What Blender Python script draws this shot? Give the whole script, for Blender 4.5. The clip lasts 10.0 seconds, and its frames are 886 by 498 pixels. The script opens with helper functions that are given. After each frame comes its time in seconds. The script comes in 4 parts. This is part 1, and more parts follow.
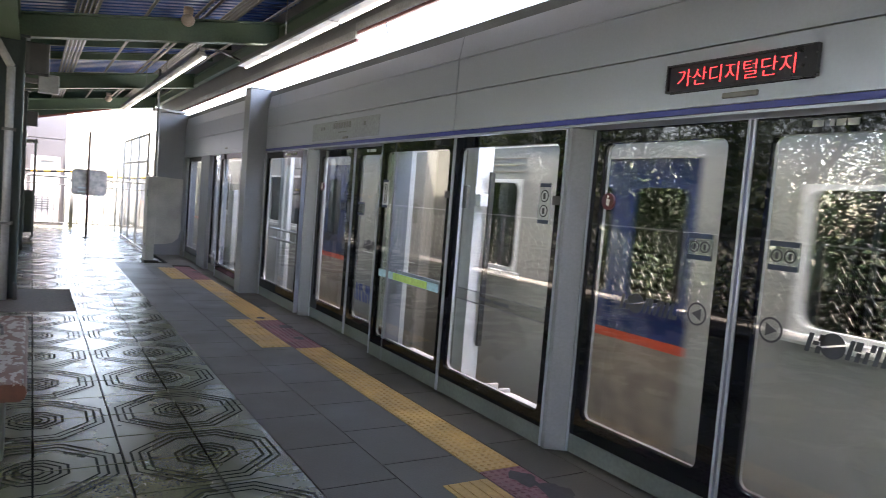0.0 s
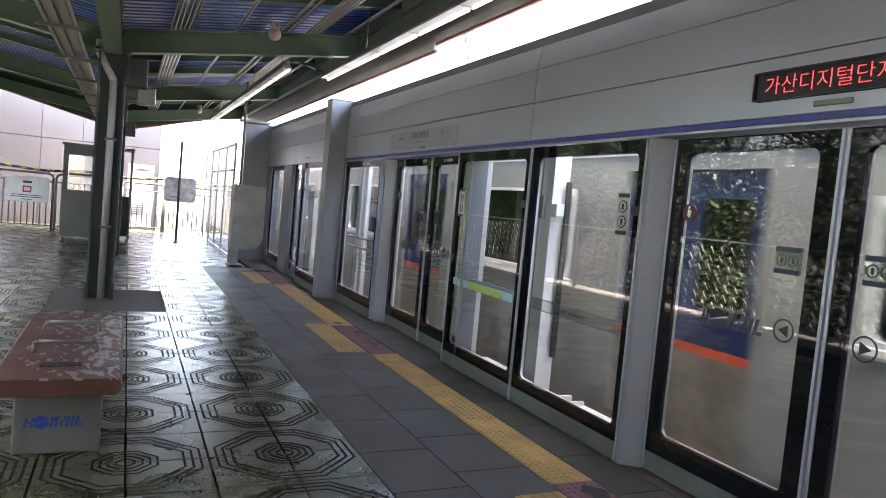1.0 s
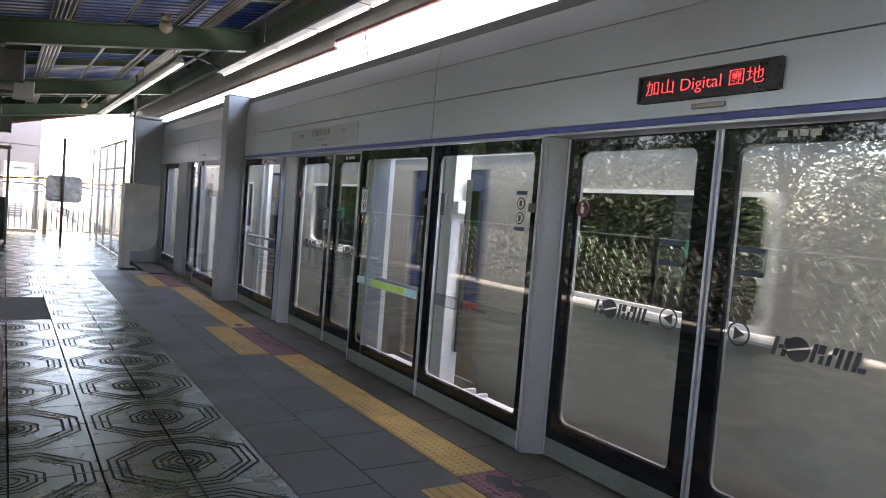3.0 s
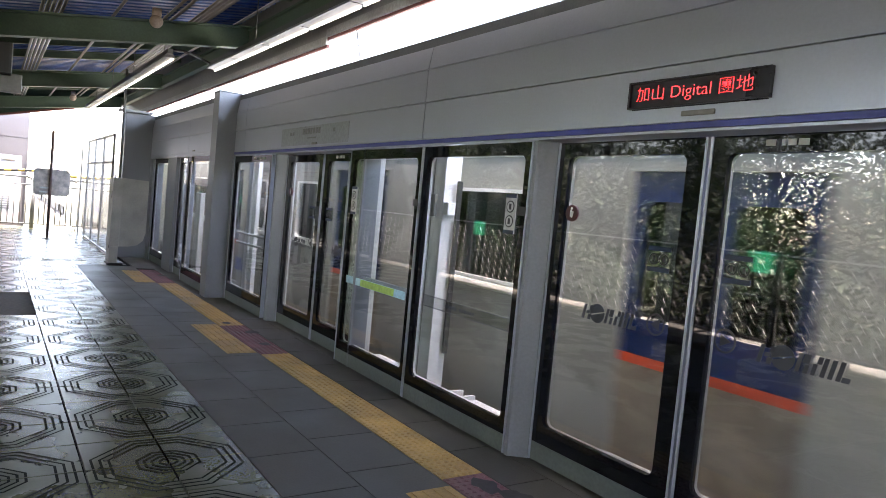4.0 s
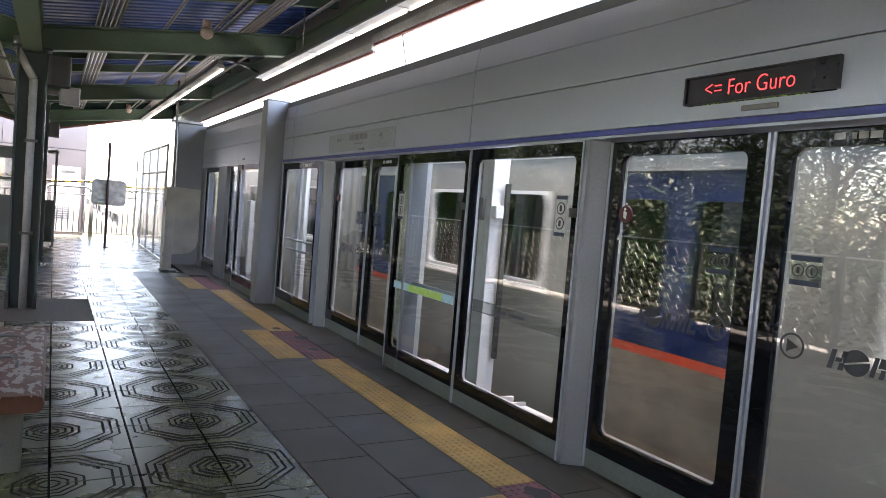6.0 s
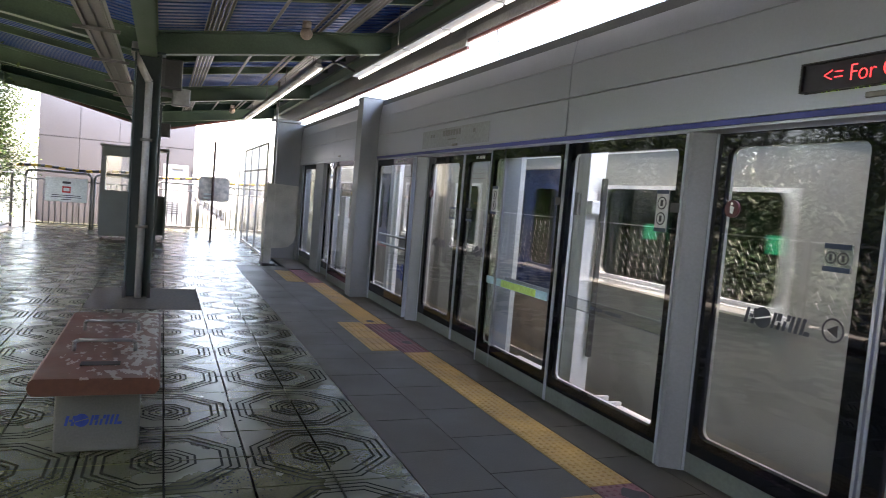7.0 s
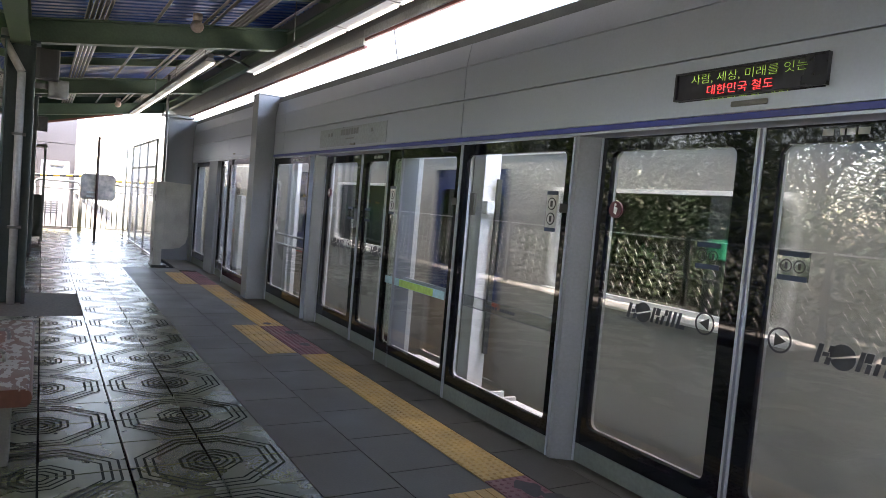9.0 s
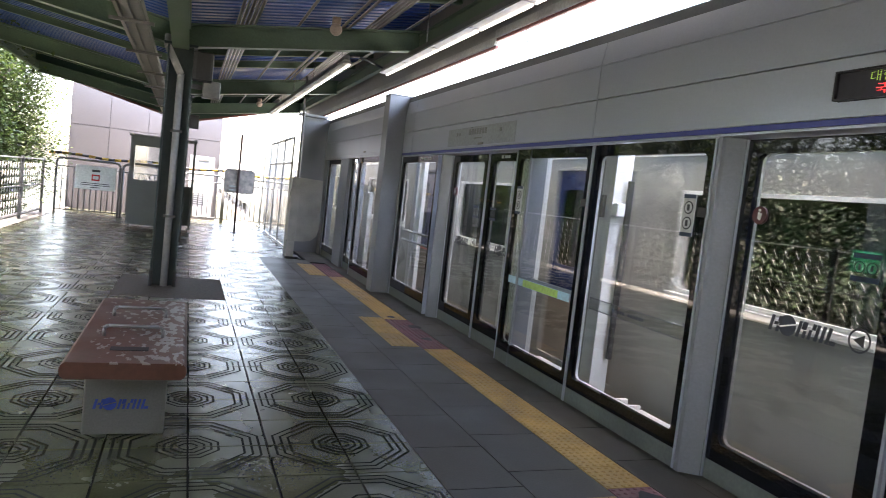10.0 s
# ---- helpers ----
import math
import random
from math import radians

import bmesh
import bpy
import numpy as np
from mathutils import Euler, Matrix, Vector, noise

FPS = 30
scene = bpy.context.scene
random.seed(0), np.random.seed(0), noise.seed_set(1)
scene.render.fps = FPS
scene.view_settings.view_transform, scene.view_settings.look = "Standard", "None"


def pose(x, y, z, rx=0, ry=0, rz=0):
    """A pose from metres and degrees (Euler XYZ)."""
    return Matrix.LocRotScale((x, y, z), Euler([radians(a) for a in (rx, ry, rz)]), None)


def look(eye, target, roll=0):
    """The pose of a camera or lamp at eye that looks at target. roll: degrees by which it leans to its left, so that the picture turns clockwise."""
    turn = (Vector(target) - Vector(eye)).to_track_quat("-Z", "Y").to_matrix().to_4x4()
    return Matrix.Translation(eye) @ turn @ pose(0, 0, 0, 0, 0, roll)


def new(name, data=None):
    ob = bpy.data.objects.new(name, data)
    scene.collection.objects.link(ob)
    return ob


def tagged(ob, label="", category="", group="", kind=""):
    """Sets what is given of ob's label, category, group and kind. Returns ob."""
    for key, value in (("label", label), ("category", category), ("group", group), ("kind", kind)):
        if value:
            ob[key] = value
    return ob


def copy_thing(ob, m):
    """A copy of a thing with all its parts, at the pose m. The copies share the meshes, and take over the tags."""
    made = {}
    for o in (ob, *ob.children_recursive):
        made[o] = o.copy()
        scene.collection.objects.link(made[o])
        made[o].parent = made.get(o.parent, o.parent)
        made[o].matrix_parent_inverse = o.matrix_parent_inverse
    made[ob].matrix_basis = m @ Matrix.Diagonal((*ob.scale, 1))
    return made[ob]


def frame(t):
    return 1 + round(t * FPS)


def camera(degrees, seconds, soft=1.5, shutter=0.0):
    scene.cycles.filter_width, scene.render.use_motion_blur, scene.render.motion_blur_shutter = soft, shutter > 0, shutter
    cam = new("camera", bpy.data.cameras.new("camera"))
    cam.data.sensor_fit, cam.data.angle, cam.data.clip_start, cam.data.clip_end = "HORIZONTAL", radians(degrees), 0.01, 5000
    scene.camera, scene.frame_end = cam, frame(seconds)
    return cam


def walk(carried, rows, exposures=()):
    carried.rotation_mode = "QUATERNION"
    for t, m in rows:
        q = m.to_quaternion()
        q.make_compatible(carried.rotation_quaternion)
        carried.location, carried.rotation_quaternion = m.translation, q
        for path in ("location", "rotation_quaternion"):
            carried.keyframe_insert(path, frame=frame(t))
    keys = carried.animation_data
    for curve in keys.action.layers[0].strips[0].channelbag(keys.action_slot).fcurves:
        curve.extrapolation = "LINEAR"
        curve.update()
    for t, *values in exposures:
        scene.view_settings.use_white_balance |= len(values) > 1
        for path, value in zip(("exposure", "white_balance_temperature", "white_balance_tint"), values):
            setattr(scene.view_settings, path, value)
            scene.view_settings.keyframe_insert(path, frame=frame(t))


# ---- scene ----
cam = camera(65.4, 10.0, soft=0.75, shutter=0.3)
PATH = [
    (0, (-2.948, 0.29, 1.546), (-1.919, 2.0, 1.417), 4.6),
    (0.5, (-2.957, 0.278, 1.549), (-2.057, 2.059, 1.416), 5.0),
    (1, (-2.965, 0.275, 1.54), (-2.126, 2.087, 1.421), 5.2),
    (1.5, (-2.965, 0.275, 1.543), (-2.068, 2.057, 1.409), 6.2),
    (2, (-2.992, 0.251, 1.544), (-2.101, 2.04, 1.452), 6.4),
    (2.5, (-2.963, 0.245, 1.546), (-1.936, 1.959, 1.453), 5.7),
    (3, (-2.969, 0.235, 1.551), (-1.89, 1.916, 1.446), 4.6),
    (3.2, (-2.979, 0.228, 1.546), (-1.89, 1.901, 1.424), 5.8),
    (4.3, (-2.949, 0.254, 1.587), (-1.845, 1.92, 1.494), 5.2),
    (4.5, (-2.956, 0.265, 1.576), (-1.871, 1.943, 1.495), 5.0),
    (5, (-2.958, 0.277, 1.573), (-1.954, 2.005, 1.487), 4.9),
    (5.2, (-2.96, 0.28, 1.568), (-1.998, 2.031, 1.481), 4.7),
    (6.3, (-2.937, 0.311, 1.554), (-1.942, 2.042, 1.444), 4.7),
    (6.5, (-2.952, 0.31, 1.545), (-2.033, 2.082, 1.412), 4.8),
    (7, (-2.973, 0.332, 1.541), (-2.213, 2.177, 1.407), 4.8),
    (7.5, (-2.977, 0.355, 1.535), (-2.294, 2.23, 1.406), 5.0),
    (8, (-2.984, 0.333, 1.537), (-2.209, 2.174, 1.425), 5.2),
    (8.5, (-2.95, 0.314, 1.548), (-2.001, 2.072, 1.451), 4.8),
    (9, (-2.94, 0.301, 1.553), (-1.928, 2.023, 1.44), 4.9),
    (9.5, (-2.983, 0.306, 1.548), (-2.137, 2.114, 1.42), 5.3),
    (10, (-3.008, 0.315, 1.537), (-2.302, 2.181, 1.392), 6.4),
]
walk(cam, [(t, look(eye, target, roll)) for t, eye, target, roll in PATH], exposures=[(0, 5.36, 7350, 20), (2, 5.26, 7350, 20), (3, 5.20, 7350, 20), (4.5, 5.26, 7350, 20), (6.5, 5.18, 7350, 20), (8, 5.04, 7350, 20), (10, 5.20, 7400, 20)])

# ---- world, sun, exposure ----
world = bpy.data.worlds.new("daylight")
scene.world = world
world.use_nodes = True
wn = world.node_tree
sky = wn.nodes.new("ShaderNodeTexSky")
sky.sky_type = "NISHITA"
sky.sun_disc = False
sky.sun_elevation, sky.sun_rotation = radians(73), radians(-117)
sky.air_density, sky.dust_density = 1.0, 3.0
wn.links.new(sky.outputs[0], wn.nodes["Background"].inputs[0])
wn.nodes["Background"].inputs[1].default_value = 0.14
sun = new("sun", bpy.data.lights.new("sun", "SUN"))
sun.data.energy, sun.data.angle, sun.data.color = 1.4, radians(0.6), (1.0, 0.95, 0.87)
sun.matrix_world = look((-10, -5, 38), (0, 0, 0))


# ---- materials ----
def material(name, color, rough=0.5, metal=0.0, grain=30.0, amount=0.15, stain=1.2, stain_amount=0.2, bump=0.0, random_amount=0.0,
             spec=0.5, emission=0.0, rough_vary=0.1, moves=False):
    m = bpy.data.materials.new(name)
    m.use_nodes = True
    n, l = m.node_tree.nodes, m.node_tree.links
    b = n["Principled BSDF"]
    b.inputs["Roughness"].default_value, b.inputs["Metallic"].default_value = rough, metal
    b.inputs["Specular IOR Level"].default_value = spec
    # still things take the grain from the place, moving ones carry it along
    place = n.new("ShaderNodeTexCoord").outputs["Object"] if moves else n.new("ShaderNodeNewGeometry").outputs["Position"]
    fine, wide = n.new("ShaderNodeTexNoise"), n.new("ShaderNodeTexNoise")
    fine.inputs["Scale"].default_value, wide.inputs["Scale"].default_value = grain, stain
    fine.inputs["Detail"].default_value, wide.inputs["Detail"].default_value = 3, 5
    for t in (fine, wide):
        l.new(place, t.inputs["Vector"])
    value = None
    for source, span in ((fine.outputs[0], amount), (wide.outputs[0], stain_amount)):
        r = n.new("ShaderNodeMapRange")
        r.inputs[1].default_value, r.inputs[2].default_value = 0.3, 0.7
        r.inputs[3].default_value, r.inputs[4].default_value = 1 - span, 1 + span
        l.new(source, r.inputs[0])
        if value:
            x = n.new("ShaderNodeMath")
            x.operation = "MULTIPLY"
            l.new(value, x.inputs[0]), l.new(r.outputs[0], x.inputs[1])
            value = x.outputs[0]
        else:
            value = r.outputs[0]
    if random_amount:
        info = n.new("ShaderNodeObjectInfo")
        r = n.new("ShaderNodeMapRange")
        r.inputs[3].default_value, r.inputs[4].default_value = 1 - random_amount, 1 + random_amount
        l.new(info.outputs["Random"], r.inputs[0])
        x = n.new("ShaderNodeMath")
        x.operation = "MULTIPLY"
        l.new(value, x.inputs[0]), l.new(r.outputs[0], x.inputs[1])
        value = x.outputs[0]
    mul = n.new("ShaderNodeVectorMath")
    mul.operation = "SCALE"
    mul.inputs[0].default_value = color
    l.new(value, mul.inputs["Scale"])
    l.new(mul.outputs[0], b.inputs["Base Color"])
    rr = n.new("ShaderNodeMapRange")
    rr.inputs[1].default_value, rr.inputs[2].default_value = 0.3, 0.7
    rr.inputs[3].default_value, rr.inputs[4].default_value = max(0.02, rough - rough_vary), min(1, rough + rough_vary)
    l.new(wide.outputs[0], rr.inputs[0])
    l.new(rr.outputs[0], b.inputs["Roughness"])
    if bump:
        bp = n.new("ShaderNodeBump")
        bp.inputs["Strength"].default_value, bp.inputs["Distance"].default_value = bump, 0.004
        l.new(fine.outputs[0], bp.inputs["Height"])
        l.new(bp.outputs[0], b.inputs["Normal"])
    if emission:
        b.inputs["Emission Color"].default_value = (*color, 1)
        b.inputs["Emission Strength"].default_value = emission
    return m


def glass_material(name, tint, base=0.045, rough=0.0):
    m = bpy.data.materials.new(name)
    m.use_nodes = True
    n, l = m.node_tree.nodes, m.node_tree.links
    n.remove(n["Principled BSDF"])
    t, g, f, p, a, x = (n.new(k) for k in ("ShaderNodeBsdfTransparent", "ShaderNodeBsdfGlossy", "ShaderNodeLayerWeight", "ShaderNodeMath", "ShaderNodeMath", "ShaderNodeMixShader"))
    t.inputs[0].default_value = (*tint, 1)
    g.inputs["Roughness"].default_value = rough
    # gloss rises towards grazing views
    f.inputs[0].default_value = 0.5
    p.operation, a.operation = "POWER", "MULTIPLY_ADD"
    p.inputs[1].default_value = 5.0
    a.inputs[1].default_value, a.inputs[2].default_value = 1 - base, base
    l.new(f.outputs["Facing"], p.inputs[0]), l.new(p.outputs[0], a.inputs[0])
    l.new(a.outputs[0], x.inputs[0]), l.new(t.outputs[0], x.inputs[1]), l.new(g.outputs[0], x.inputs[2])
    l.new(x.outputs[0], n["Material Output"].inputs[0])
    return m


STEEL = material("grey_painted_steel", (0.40, 0.435, 0.51), 0.30, 0.4, 60, 0.03, 0.5, 0.06, 0.02, rough_vary=0.02)
STEEL_DARK = material("dull_grey_steel", (0.13, 0.142, 0.158), 0.5, 0.3, 60, 0.08, 0.9, 0.15)
# same paint as the fascia, darkened: the posts' dimmer light is in the colour
STEEL_DIMMED = material("dimmed_grey_steel", (0.225, 0.242, 0.268), 0.42, 0.2, 60, 0.06, 0.9, 0.12)
SILL = material("scuffed_sill_steel", (0.15, 0.17, 0.155), 0.5, 0.3, 40, 0.1, 2.0, 0.2)
BLACK = material("black_glass_border", (0.005, 0.006, 0.009), 0.03, 0, 50, 0.1, 1, 0.1, spec=0.34, rough_vary=0.01)
RUBBER = material("black_rubber", (0.02, 0.02, 0.02), 0.7, moves=True)
WHITE_JAMB = material("white_painted_jamb", (0.60, 0.605, 0.595), 0.45, 0, 40, 0.04, 2, 0.08)
GLASS = glass_material("clear_pane", (0.90, 0.92, 0.90), 0.075)
BLUE_LINE = material("blue_vinyl_stripe", (0.045, 0.06, 0.26), 0.4, 0, 50, 0.05)
TRAIN_CREAM = material("cream_train_paint", (0.25, 0.252, 0.235), 0.3, 0.0, 20, 0.03, 0.8, 0.06, moves=True)
TRAIN_BLUE = material("blue_door_paint", (0.006, 0.019, 0.088), 0.3, 0, 20, 0.05, 2, 0.1, moves=True)
TRAIN_RED = material("orange_red_band", (0.55, 0.06, 0.02), 0.4, moves=True)
TRAIN_LOWER = material("brown_grey_lower_door", (0.22, 0.185, 0.15), 0.5, 0.1, 10, 0.15, 3, 0.3, moves=True)
TRAIN_FRAME = material("pale_window_frame", (0.75, 0.76, 0.74), 0.35, 0.1, moves=True)
TRAIN_PANE = glass_material("tinted_train_pane", (0.17, 0.25, 0.22), 0.05)
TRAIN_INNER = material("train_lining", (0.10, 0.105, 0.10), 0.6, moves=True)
SEAT = material("dark_seat_cloth", (0.03, 0.035, 0.05), 0.8, moves=True)
TRAIN_UNDER = material("dark_underframe", (0.03, 0.028, 0.025), 0.8, moves=True)
BELLOWS = material("grey_gangway_rubber", (0.12, 0.12, 0.11), 0.7, moves=True)
LOGO_BLUE = material("blue_logo_paint", (0.012, 0.045, 0.26), 0.45, moves=True)
LOGO_DARK = material("dark_logo_film", (0.03, 0.035, 0.045), 0.5)
GREEN_TILE = material("green_grey_floor_tile", (0.064, 0.068, 0.034), 0.27, 0, 60, 0.11, 2.2, 0.11, 0.04, 0.09, rough_vary=0.035, spec=0.5)
TILE_LINE = material("tile_relief_shading", (0.011, 0.013, 0.010), 0.75, 0, 60, 0.15, 3, 0.2, spec=0.08)
GREY_TILE = material("dark_grey_floor_tile", (0.052, 0.046, 0.036), 0.52, 0, 70, 0.12, 1.5, 0.2, 0.15, 0.10)
GROUT = material("dark_joint", (0.012, 0.012, 0.012), 0.9, spec=0.1)
CONCRETE = material("stained_concrete", (0.27, 0.26, 0.245), 0.8, 0, 25, 0.15, 0.8, 0.25, 0.3)
YELLOW = material("worn_yellow_tactile", (0.38, 0.235, 0.075), 0.6, 0, 60, 0.15, 3, 0.25, 0.2, 0.08)
PINK = material("faded_red_tactile", (0.155, 0.066, 0.076), 0.65, 0, 60, 0.15, 4, 0.3, 0.2, 0.1)
BLOTCH = material("black_grime", (0.035, 0.03, 0.032), 0.7)
GREEN_STEEL = material("green_painted_steel", (0.088, 0.138, 0.088), 0.5, 0, 40, 0.1, 1.2, 0.25, 0.1)
GREEN_DARK = material("dark_green_steel", (0.016, 0.048, 0.030), 0.55, 0, 40, 0.1, 1.2, 0.25)
COLUMN_PAINT = material("grey_green_column_paint", (0.038, 0.060, 0.062), 0.45, 0, 40, 0.1, 1.2, 0.2)
DECK = material("blue_ribbed_roof_sheet", (0.026, 0.08, 0.28), 0.45, 0.0, 30, 0.1, 0.8, 0.25, spec=0.35)
PIPE = material("galvanised_conduit", (0.135, 0.135, 0.13), 0.4, 0.5, 40, 0.1)
DUCT = material("grey_cable_duct", (0.21, 0.205, 0.19), 0.5, 0.3, 30, 0.1, 1, 0.2)
PIPE_PALE = material("pale_downpipe", (0.34, 0.33, 0.31), 0.45, 0.1, 30, 0.1)
GUTTER = material("red_brown_fascia", (0.16, 0.05, 0.04), 0.6, 0, 30, 0.15)
FASCIA_GREY = material("weathered_fascia_board", (0.30, 0.30, 0.27), 0.6, 0, 30, 0.15, 1.5, 0.3)
TUBE = material("lit_fluorescent_tube", (1.0, 1.0, 0.97), 0.4, emission=0.15)
FITTING = material("white_lamp_fitting", (0.30, 0.30, 0.29), 0.45, 0, 30, 0.06)
BEIGE = material("beige_plastic_dome", (0.48, 0.38, 0.30), 0.4)
DARK_PLASTIC = material("dark_plastic", (0.03, 0.03, 0.032), 0.5)
BENCH_BASE = material("speckled_bench_block", (0.115, 0.115, 0.098), 0.65, 0, 90, 0.10, 2, 0.2, 0.2)
STAINLESS = material("brushed_stainless", (0.22, 0.22, 0.21), 0.4, 0.9, 50, 0.08)
# set dark so the colour carries the backlit look of the far bars
GALV = material("dark_railing_steel", (0.11, 0.115, 0.115), 0.5, 0.3, 40, 0.1)
BUILDING = material("pale_metal_cladding", (0.080, 0.076, 0.077), 0.45, 0.2, 20, 0.04, 0.4, 0.1)
BOOTH = material("grey_green_booth_paint", (0.115, 0.125, 0.112), 0.5, 0, 40, 0.08, 1.5, 0.15)
CABINET = material("light_grey_cabinet_paint", (0.40, 0.395, 0.37), 0.5, 0, 40, 0.06, 2.5, 0.2)
SIGN_WHITE = material("white_sign_sheet", (0.70, 0.72, 0.70), 0.4)
STICKER_WHITE = material("sticker_paper", (0.42, 0.43, 0.42), 0.4)
PATCH = material("rough_dark_mortar", (0.060, 0.053, 0.046), 0.75, 0, 30, 0.3, 5, 0.3, 0.4, spec=0.2)
MESH_GLINT = material("pale_glint_wire", (0.82, 0.82, 0.80), 0.35, 0.0)
SIGN_GREY = material("grey_film", (0.17, 0.18, 0.18), 0.4)
SIGN_DARK = material("dark_sign_print", (0.03, 0.03, 0.035), 0.5)
SIGN_RED = material("red_sign_print", (0.55, 0.03, 0.03), 0.5)
SIGN_MAROON = material("maroon_sticker", (0.062, 0.006, 0.012), 0.4)
STICKER_BLUE = material("dark_blue_print", (0.012, 0.028, 0.062), 0.45)
STICKER_FILM = glass_material("clear_sticker_film", (0.72, 0.76, 0.74), 0.06)
LED_PANEL = material("led_panel_face", (0.018, 0.017, 0.028), 0.35)
LED_RED = material("lit_red_led", (1.0, 0.045, 0.05), 0.5, emission=0.12, amount=0, stain_amount=0)
LED_GREEN = material("lit_green_led", (0.42, 0.72, 0.12), 0.5, emission=0.018, amount=0, stain_amount=0)
TRAIN_GREEN_SHINE = material("green_window_shine", (0.03, 0.75, 0.48), 0.5, emission=0.22, amount=0, stain_amount=0, moves=True)
LABEL_GREEN = material("lime_green_label", (0.42, 0.62, 0.16), 0.5)
LABEL_BLUE = material("pale_blue_label", (0.36, 0.58, 0.66), 0.5)
LEAF = material("sunlit_leaves", (0.060, 0.098, 0.022), 0.5, 0, 12, 0.3, 0.8, 0.4)


def let_light_through(m, share):
    n, l = m.node_tree.nodes, m.node_tree.links
    b, t, x = n["Principled BSDF"], n.new("ShaderNodeBsdfTranslucent"), n.new("ShaderNodeMixShader")
    l.new(b.inputs["Base Color"].links[0].from_socket, t.inputs[0])
    x.inputs[0].default_value = share
    l.new(b.outputs[0], x.inputs[1]), l.new(t.outputs[0], x.inputs[2])
    l.new(x.outputs[0], n["Material Output"].inputs[0])


let_light_through(LEAF, 0.35)
HEDGE = material("shaded_shrub_leaves", (0.032, 0.062, 0.020), 0.55, 0, 12, 0.3, 0.8, 0.4)
BARK = material("grey_brown_bark", (0.10, 0.08, 0.06), 0.85, 0, 25, 0.3, 3, 0.3, 0.5)
SOIL = material("leafy_ground", (0.055, 0.055, 0.032), 0.9, 0, 20, 0.2, 0.5, 0.3, 0.3)
BALLAST = material("brown_ballast", (0.14, 0.12, 0.10), 0.9, 0, 30, 0.4, 2, 0.2, 0.6)
ROPE_YELLOW = material("yellow_rope_tape", (0.42, 0.26, 0.03), 0.6)


def worn_wood():
    m = material("worn_red_brown_bench_paint", (0.098, 0.033, 0.018), 0.5, 0, 30, 0.15, 2, 0.2)
    n, l = m.node_tree.nodes, m.node_tree.links
    b = n["Principled BSDF"]
    paint = b.inputs["Base Color"].links[0].from_socket
    tc, mp, ns = n.new("ShaderNodeTexCoord"), n.new("ShaderNodeMapping"), n.new("ShaderNodeTexNoise")
    mp.inputs["Scale"].default_value = (14, 6, 3)
    ns.inputs["Scale"].default_value, ns.inputs["Detail"].default_value = 1.5, 4
    ns.inputs["Roughness"].default_value = 0.5
    l.new(tc.outputs["Object"], mp.inputs[0]), l.new(mp.outputs[0], ns.inputs["Vector"])
    # the peeled area lies towards the aisle side of the seat
    sep = n.new("ShaderNodeSeparateXYZ")
    l.new(tc.outputs["Object"], sep.inputs[0])
    side = n.new("ShaderNodeMapRange")
    side.inputs[1].default_value, side.inputs[2].default_value = -0.30, 0.22
    side.inputs[3].default_value, side.inputs[4].default_value = -0.12, 0.05
    l.new(sep.outputs["X"], side.inputs[0])
    add = n.new("ShaderNodeMath")
    l.new(ns.outputs[0], add.inputs[0]), l.new(side.outputs[0], add.inputs[1])
    # only the top has peeled
    top = n.new("ShaderNodeMath")
    top.operation = "GREATER_THAN"
    top.inputs[1].default_value = 0.482
    l.new(sep.outputs["Z"], top.inputs[0])
    ramp = n.new("ShaderNodeMapRange")
    ramp.inputs[1].default_value, ramp.inputs[2].default_value = 0.55, 0.562
    l.new(add.outputs[0], ramp.inputs[0])
    mix = n.new("ShaderNodeMix")
    mix.data_type = "RGBA"
    both = n.new("ShaderNodeMath")
    both.operation = "MULTIPLY"
    l.new(ramp.outputs[0], both.inputs[0]), l.new(top.outputs[0], both.inputs[1])
    l.new(both.outputs[0], mix.inputs[0]), l.new(paint, mix.inputs[6])
    mix.inputs[7].default_value = (0.27, 0.25, 0.225, 1)
    l.new(mix.outputs[2], b.inputs["Base Color"])
    return m


RED_WOOD = worn_wood()


# ---- mesh tools ----
def box(bm, x0, x1, y0, y1, z0, z1, mi=0, bevel=0.0):
    v = [bm.verts.new((x, y, z)) for x in (x0, x1) for y in (y0, y1) for z in (z0, z1)]
    fs = [bm.faces.new([v[i] for i in q]) for q in ((0, 1, 3, 2), (4, 6, 7, 5), (0, 4, 5, 1), (2, 3, 7, 6), (0, 2, 6, 4), (1, 5, 7, 3))]
    for f in fs:
        f.material_index = mi
    if bevel:
        es = list({e for f in fs for e in f.edges})
        bmesh.ops.bevel(bm, geom=es, offset=bevel, segments=2, affect="EDGES", profile=0.5)
    return bm


def rod(bm, p, q, r, n=8, r2=None, mi=0):
    p, q = Vector(p), Vector(q)
    d = (q - p).normalized()
    a = d.orthogonal().normalized()
    b = d.cross(a)
    ring = lambda c, s: [bm.verts.new(c + (a * math.cos(6.2832 * i / n) + b * math.sin(6.2832 * i / n)) * s) for i in range(n)]
    u, w = ring(p, r), ring(q, r if r2 is None else r2)
    for i in range(n):
        f = bm.faces.new((u[i], u[(i + 1) % n], w[(i + 1) % n], w[i]))
        f.smooth, f.material_index = True, mi
    bm.faces.new(u[::-1]).material_index = mi
    bm.faces.new(w).material_index = mi
    return bm


def bent(bm, points, r, n=8, mi=0):
    for p, q in zip(points, points[1:]):
        rod(bm, p, q, r, n, mi=mi)
    return bm


